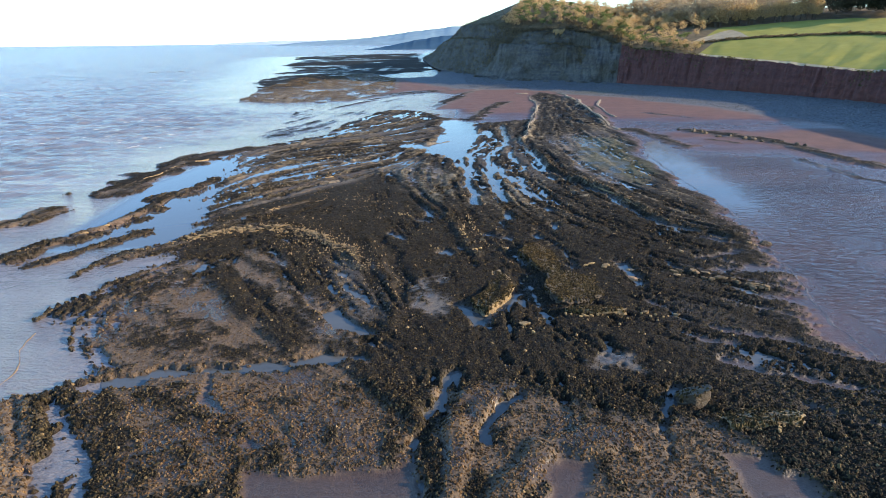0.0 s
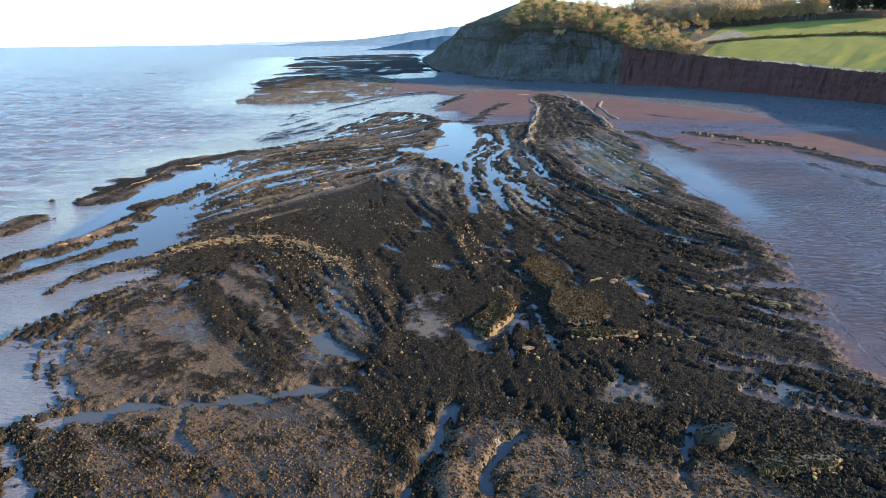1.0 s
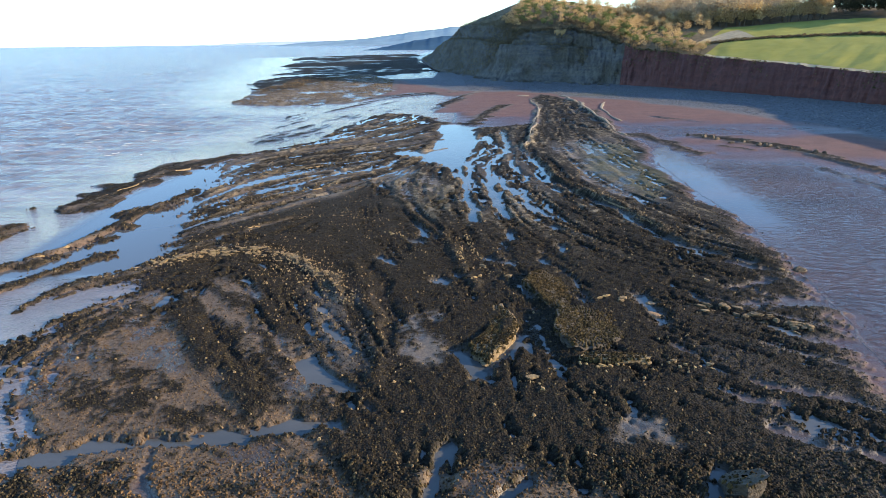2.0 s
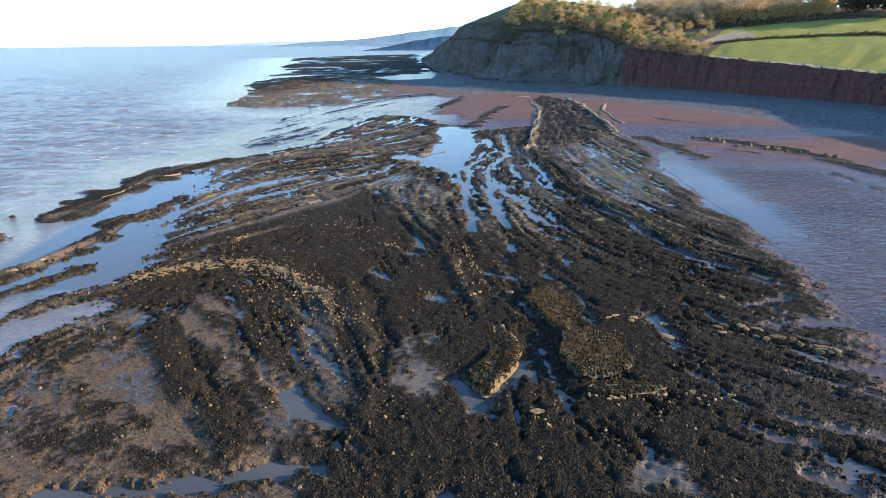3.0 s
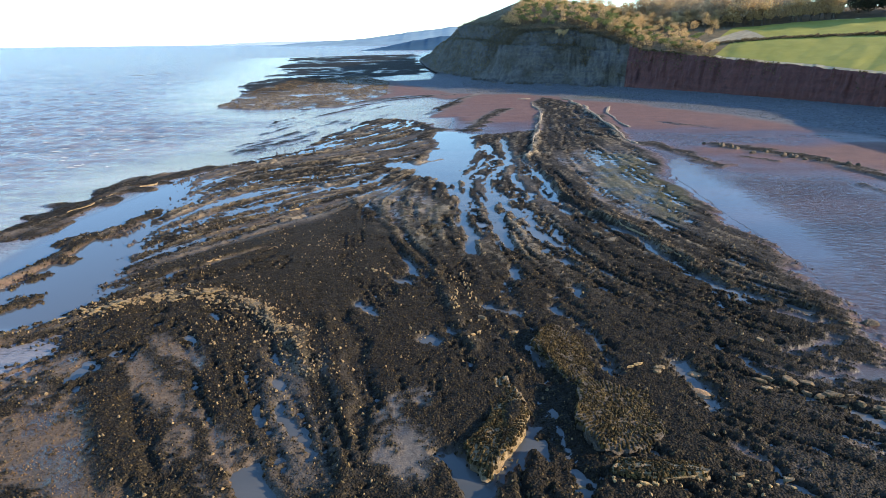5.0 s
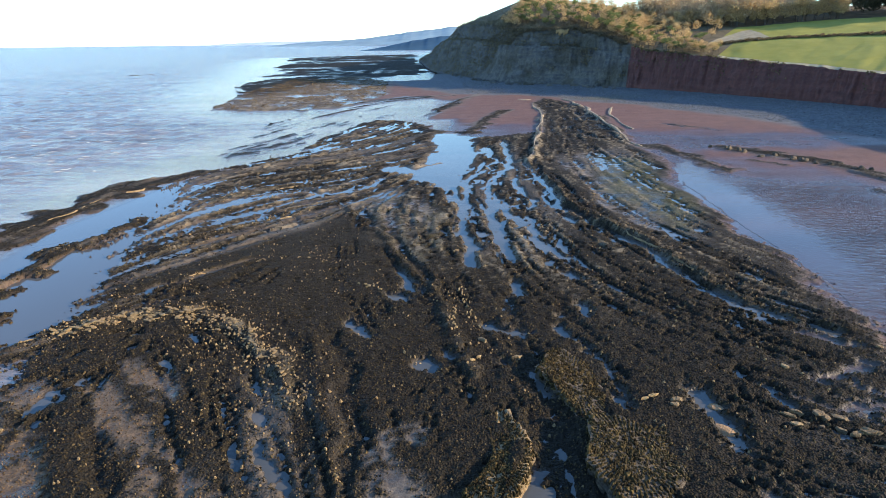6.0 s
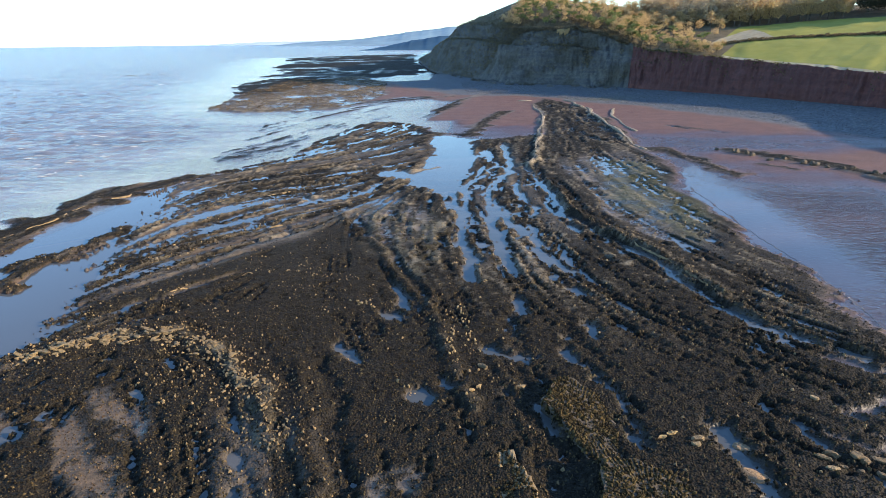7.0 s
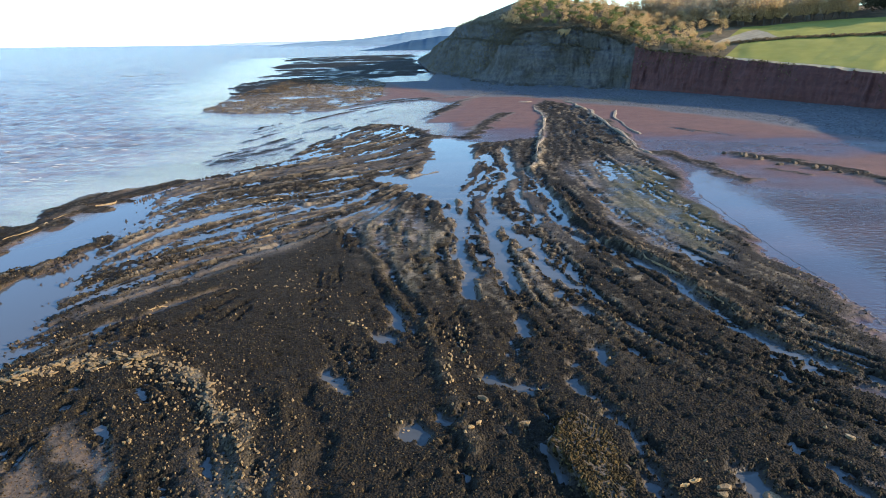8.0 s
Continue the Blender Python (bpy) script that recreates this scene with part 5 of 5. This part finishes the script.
def ledge_block(x, y, length, wide, high, turn, seed, label, material):
    """A tilted, angular piece of a broken bed, bedded in the ground."""
    r = random.Random(seed)
    bm = bmesh.new()
    for k in range(26):
        a, q = r.uniform(0, math.tau), r.uniform(0.55, 1.0)
        bm.verts.new((0.5 * length * q * math.cos(a), 0.5 * wide * q * math.sin(a), high * r.choice((-0.5, 0.1, 0.3, 0.42)) * r.uniform(0.85, 1.15)))
    hull = bmesh.ops.convex_hull(bm, input=bm.verts[:])
    bmesh.ops.delete(bm, geom=[v for v in hull["geom_interior"] if isinstance(v, bmesh.types.BMVert)], context="VERTS")
    bmesh.ops.subdivide_edges(bm, edges=[e for e in bm.edges if e.calc_length() > 0.3], cuts=1, smooth=0)
    for v in bm.verts:
        v.co += Vector((noise.noise(v.co * 3 + Vector((seed, 0, 0))), noise.noise(v.co * 3 + Vector((0, seed, 0))), 0.7 * noise.noise(v.co * 3 + Vector((0, 0, seed))))) * 0.09
    ob = part("ledge_block", bm, material)
    h = float(terrain(np.array([x]), np.array([y]))[0][0])
    ob.matrix_basis = pose(x, y, max(h, -0.1) + 0.12 * high, r.uniform(-10, 10), r.uniform(-8, 8), turn)
    for p in ob.data.polygons:
        p.use_smooth = False
    return tagged(ob, label, "rock")


lump(25.7, 74.6, 2.0, 1.3, 0.45, -20, 2, "smooth orange sand mound beside a small pool", SAND_LUMP, "sand_mound")
lump(24.9, 71.5, 2.6, 1.6, 0.5, -25, 4, "smooth orange sand mound beside a small pool", SAND_LUMP, "sand_mound")
lump(49.3, 84.6, 2.0, 1.0, 0.6, 0, 6, "tan rock at the tip of a ledge by the wet sand", LEDGE_ROCK)
rocks = random.Random(77)
for x, y in ((22.4, 75.0), (21.9, 74.4), (23.0, 60.5), (26.5, 60.2), (30.8, 71.6), (34.7, 80.3), (47.2, 83.7), (46.4, 84.0), (8.8, 57.6), (11.5, 60.0), (9.4, 83), (6.2, 86.5)):
    ledge_block(x, y, rocks.uniform(0.8, 1.5), rocks.uniform(0.35, 0.6), rocks.uniform(0.35, 0.55), rocks.uniform(-30, 10), int(x * 7), "small tan rock catching the low sun among weed", SUNLIT_TAN)
# rock whose gold is low sunlight put into the colour
SUNLIT_GOLD = rock_material("sunlit_ledge_rock", (0.15, 0.095, 0.035), (0.52, 0.35, 0.15), 2.0)
# duller mottled tan, its yellow still painted for sunlit faces
BROKEN_SUNLIT = rock_material("mottled_sunlit_rock", (0.03, 0.022, 0.012), (0.27, 0.175, 0.08), 2.6)
for k in range(26):
    t = rocks.random()
    ledge_block(31 + 10 * t + rocks.uniform(-0.4, 0.4), 73 - 5.8 * t + rocks.gauss(0, 0.7), rocks.uniform(0.5, 1.7), rocks.uniform(0.4, 0.9), rocks.uniform(0.35, 0.6), -30 + rocks.uniform(-35, 35), 120 + k, "jagged rock of a low broken ledge, tan with painted sunlight", BROKEN_SUNLIT)
for pts, n in (([(13.4, 60.0), (16.5, 59.7), (20.8, 60.0)], 17), ([(8.2, 66.5), (6.9, 63.2), (5.0, 61.2)], 12), ([(22.0, 60.0), (27.0, 59.4)], 7), ([(24.6, 39.5), (28.4, 39.4)], 8), ([(8.2, 58.5), (9.6, 55.5)], 5), ([(4.6, 101.4), (4.9, 95.7), (5.6, 92.3), (6.2, 90.1)], 26), ([(3.1, 95), (3.4, 87.5)], 16), ([(-8.7, 102.3), (-5.6, 100.4)], 10), ([(-1.8, 83.5), (-0.3, 82.5)], 6), ([(4.6, 82.4), (5.8, 83.2)], 5), ([(19.6, 75.2), (21.0, 76.2)], 4)):
    leg = [math.dist(a, b) for a, b in zip(pts[:-1], pts[1:])]
    for k in range(n):
        q = (k + rocks.random()) / n * sum(leg)
        i = 0
        while i < len(leg) - 1 and q > leg[i]:
            q, i = q - leg[i], i + 1
        (ax, ay), (bx, by) = pts[i], pts[i + 1]
        t = min(q / leg[i], 1)
        ledge_block(ax + (bx - ax) * t + rocks.gauss(0, 0.3), ay + (by - ay) * t + rocks.gauss(0, 0.3), 0.22 + 0.6 * rocks.random() ** 2, rocks.uniform(0.15, 0.35), rocks.uniform(0.2, 0.45), math.degrees(math.atan2(by - ay, bx - ax)) + rocks.uniform(-25, 25), 300 + k, "broken edge of a rock ledge among weed, coloured sunlit yellow", SUNLIT_GOLD)
for k in range(16):
    t = k / 15
    lump(82 + 20 * t + rocks.uniform(-2, 2), 201 - 34 * t + rocks.uniform(-4, 3), rocks.uniform(1.0, 2.4), rocks.uniform(0.8, 1.5), rocks.uniform(0.5, 1.0), rocks.uniform(0, 180), 20 + k,
         "tan and black boulder on the rib across the sand", LEDGE_ROCK)
for k in range(44):
    s_ = rocks.uniform(5.6, 9.4)
    fx, fy, fz = (float(q[0]) for q in hill(np.array([s_]), np.array([0.0])))
    big = rocks.uniform(0.5, 1.0) ** 2
    lump(fx - rocks.uniform(0, 9) * 0.3, fy - rocks.uniform(0, 12), 1.0 + 4 * big, 0.8 + 3 * big, 0.5 + 1.6 * big, rocks.uniform(0, 180), 50 + k, "grey fallen block at the foot of the cliff", GREY_ROCK)


def ledge_strip(pts, wide, high, seed, material, label, gaps=0.0):
    """A long low scarp of bare rock with a broken edge."""
    pts = np.array(pts, float)
    cum = np.concatenate([[0], np.cumsum(np.linalg.norm(np.diff(pts, axis=0), axis=1))])
    t = np.arange(0, cum[-1], 0.5)
    x, y = (np.convolve(np.pad(np.interp(t, cum, pts[:, i]), 12, mode="edge"), np.ones(25) / 25, "valid") for i in (0, 1))
    calm = 3.5 if gaps < 0 else 1.0
    x = x + 1.3 * vnoise(t / (4 * calm), 0 * t, seed) + 0.2 * vnoise(t / (2.2 * calm), 0 * t, seed + 5)
    dx, dy = np.gradient(x), np.gradient(y)
    ln = np.hypot(dx, dy) + 1e-6
    w = wide * np.clip(0.8 + (0.5 if gaps < 0 else 0.8) * vnoise(t / (4 * calm), 0 * t + 9, seed) + 0.25 * vnoise(t / (1.1 * calm), 0 * t, seed + 3), 0.12, 1.6)
    broken = step(-0.55 + gaps, -0.2 + gaps, fbm(t / 3.5, 0 * t + 4, seed + 11)) * step(0, 3, t) * step(0, 3, t[-1] - t)
    w = w * (0.3 + 0.7 * broken)
    base = np.convolve(np.pad(np.maximum(terrain(x, y)[0], 0.0), 5, mode="edge"), np.ones(11) / 11, "valid") - 0.9 * (1 - broken)
    rows = []
    for k, up in ((-1.15, -0.5), (-1, 0.75), (-0.8, 1.0), (0, 0.92), (0.7, 0.7), (1.3, -0.4)):
        jag = 0.12 * vnoise(t / 0.9, 0 * t + k * 7, seed + 7) * (up > 0)
        rows.append((x - dy / ln * w * k, y + dx / ln * w * k, base + high * up * np.clip(w / wide, 0.5, 1.1) + jag))
    ob, _ = mesh_grid("rock_ledge", *(np.stack([r[i] for r in rows]) for i in range(3)), material, smooth=False)
    return tagged(ob, label, "rock ledge", "ledges of the reef")


LIMESTONE = rock_material("weathered_limestone", (0.11, 0.085, 0.055), (0.40, 0.32, 0.215), 1.6)
for k, (pts, wide, high) in enumerate([(LEDGES[0][0], 0.5, 0.3), (LEDGES[1][0], 0.6, 0.4), (LEDGES[2][0], 0.5, 0.35), ([(52, 350), (46, 345), (40, 350)], 0.6, 0.4)]):
    ledge_strip(pts, wide, high, 180 + 9 * k, LIMESTONE, "winding pale limestone ledge standing out of dark weed", -0.25)
for k, (pts, wide, high) in enumerate([(SUNLIT_EDGES[1], 0.22, 0.3), (SUNLIT_EDGES[2], 0.22, 0.3), (SUNLIT_EDGES[0], 0.16, 0.22), (SUNLIT_EDGES[5], 0.2, 0.25), ([(-47, 147), (-36, 156), (-22, 162)], 0.22, 0.28), ([(-70, 126), (-68, 145), (-62, 165)], 0.2, 0.25), (LEDGES[3][0][3:], 0.18, 0.25)]):
    ledge_strip(pts, wide * 0.6, high * 0.7, 260 + 9 * k, SUNLIT_TAN, "thin tan rock edge lit by low sun", 0.3)


def ribbon(name, pts, wide, seed, material, label, category):
    """A thin uneven line of foam that lies on sand or water."""
    pts = np.array(pts, float)
    cum = np.concatenate([[0], np.cumsum(np.linalg.norm(np.diff(pts, axis=0), axis=1))])
    t = np.arange(0, cum[-1], 0.35)
    x, y = np.interp(t, cum, pts[:, 0]), np.interp(t, cum, pts[:, 1])
    x = x + 0.7 * fbm(t / 5, 0 * t, seed) + 0.2 * vnoise(t / 1.2, 0 * t, seed + 5)
    dx, dy = np.gradient(x), np.gradient(y)
    ln = np.hypot(dx, dy) + 1e-6
    w = wide * np.clip(0.5 + 0.9 * fbm(t / 2.5, 0 * t + 9, seed), 0.04, 1.5)
    rows = []
    for k, up in ((-1, 0.0), (-0.5, 0.03), (0.5, 0.03), (1, 0.0)):
        qx, qy = x - dy / ln * w * k, y + dx / ln * w * k
        rows.append((qx, qy, np.maximum(terrain(qx, qy)[0], 0.0) + up))
    ob, _ = mesh_grid(name, *(np.stack([r[i] for r in rows]) for i in range(3)), material)
    return tagged(ob, label, category)


WET_LIP = rock_material("dark_wet_sand", (0.085, 0.066, 0.063), (0.14, 0.105, 0.098), 2, 0, 0.2)
ribbon("wash_line", [(56, 160), (53.6, 130), (53.0, 114), (51.4, 99), (48.8, 82.7), (46.4, 69.8), (43.0, 58.6), (42.4, 50)], 0.3, 160, WET_LIP, "dark thin lip of wet sand where the wash ends", "tide line")
ribbon("foam_line", [(-41.1, 45), (-42.1, 50.3), (-44.5, 55.5), (-44.9, 58)], 0.12, 170, SAND_LUMP, "thin wavy line of yellowish foam on the sea", "foam")


def far_rocks():
    rnd = np.random.default_rng(37)
    x, y = rnd.uniform(-122, -26, 34000), rnd.uniform(306, 566, 34000)
    keep = (inside(x, y, FAR_REEFS[0]) > 1) & (terrain(x, y)[0] > 0.12) & (rnd.random(34000) < 0.75)
    x, y = x[keep], y[keep]
    size = 0.18 + 0.3 * rnd.random(len(x)) ** 2
    v, f = blobs(np.stack([x, y, terrain(x, y)[0]], 1), size, size * 0.8, rnd, 5, 1)
    m = weed_material("far_rock_haze_cover", (0.02, 0.015, 0.009), (0.085, 0.06, 0.032), (0.24, 0.17, 0.085))
    tagged(mesh_raw("far_rocks", v, f, m), "golden-brown weedy rocks on a distant reef", "rocks", kind="stuff")


far_rocks()


def shingle_stones():
    rnd = np.random.default_rng(53)
    x, y = rnd.uniform(18, 192, 60000), rnd.uniform(205, 470, 60000)
    dc = line_dist(x, y, CLIFF_FOOT)
    beyond = inside(x, y, CLIFF_FOOT[1:10] + [(400, 520), (400, 190)]) > 0
    keep = ~beyond & (dc < 53 + 5 * vnoise(x / 9, y / 9, 57)) & (rnd.random(60000) < 0.75)
    x, y = x[keep], y[keep]
    size = 0.14 + 0.26 * rnd.random(len(x)) ** 2.2
    v, f = blobs(np.stack([x, y, terrain(x, y)[0]], 1), size, size * 0.9, rnd, 5, 1)
    m = weed_material("beach_cobbles", (0.06, 0.06, 0.062), (0.12, 0.12, 0.124), (0.24, 0.238, 0.235))
    tagged(mesh_raw("shingle", v, f, m), "blue-grey cobbles and shingle below the cliff", "shingle", kind="stuff")


shingle_stones()
# a sunlit outcrop of the cliff, with the sun's gold in its colour
for k in range(9):
    fx, fy, fz = (float(q[0]) for q in hill(np.array([7.08 + 0.024 * k]), np.array([27.0])))
    ledge_block(fx, fy - 3.0, rocks.uniform(1.2, 2.4), 1.4, rocks.uniform(2.0, 4.0), rocks.uniform(-20, 20), 140 + k, "outcrop block below the trees, sunlight put into its golden colour", SUNLIT_GOLD).location.z = fz - 0.4 - rocks.random()
for k in range(3):
    lump(-310 + 13 * k + rocks.uniform(-3, 3), 655 + 12 * k + rocks.uniform(-5, 5), rocks.uniform(9, 15), 3, 0.7, rocks.uniform(-20, 20), 80 + k, "dark rock awash out at sea", DARK_ROCK)


def whitecaps():
    rnd = np.random.default_rng(31)
    n = 46
    x, y = rnd.uniform(-130, -78, n), rnd.uniform(155, 260, n)
    x[34:], y[34:] = rnd.uniform(-420, -120, 12), rnd.uniform(250, 700, 12)
    vs, fs, base = [], [], 0
    for k in range(n):
        if x[k] > -62 - 0.12 * (y[k] - 120) - 12:
            continue
        length, wide = rnd.uniform(0.4, 1.5) * (1 + y[k] / 500), rnd.uniform(0.08, 0.22) * (1 + y[k] / 300)
        a = np.arange(9) * math.tau / 9
        rad = 0.6 + 0.6 * rnd.random(9)
        ang = radians(18)
        ex, ey = length * np.cos(a) * rad, wide * np.sin(a) * rad
        v = np.stack([x[k] + ex * math.cos(ang) - ey * math.sin(ang), y[k] + ex * math.sin(ang) + ey * math.cos(ang), 0 * a + 0.08], 1)
        v = np.concatenate([v, [[x[k], y[k], 0.34]]])
        vs.append(v)
        fs.append(np.array([(i, (i + 1) % 9, 9) for i in range(9)]) + base)
        base += 10
    ob = mesh_raw("whitecaps", np.concatenate(vs), np.concatenate(fs), FOAM, True)
    tagged(ob, "small breaking white wave crests on the sea", "foam", kind="stuff")


whitecaps()
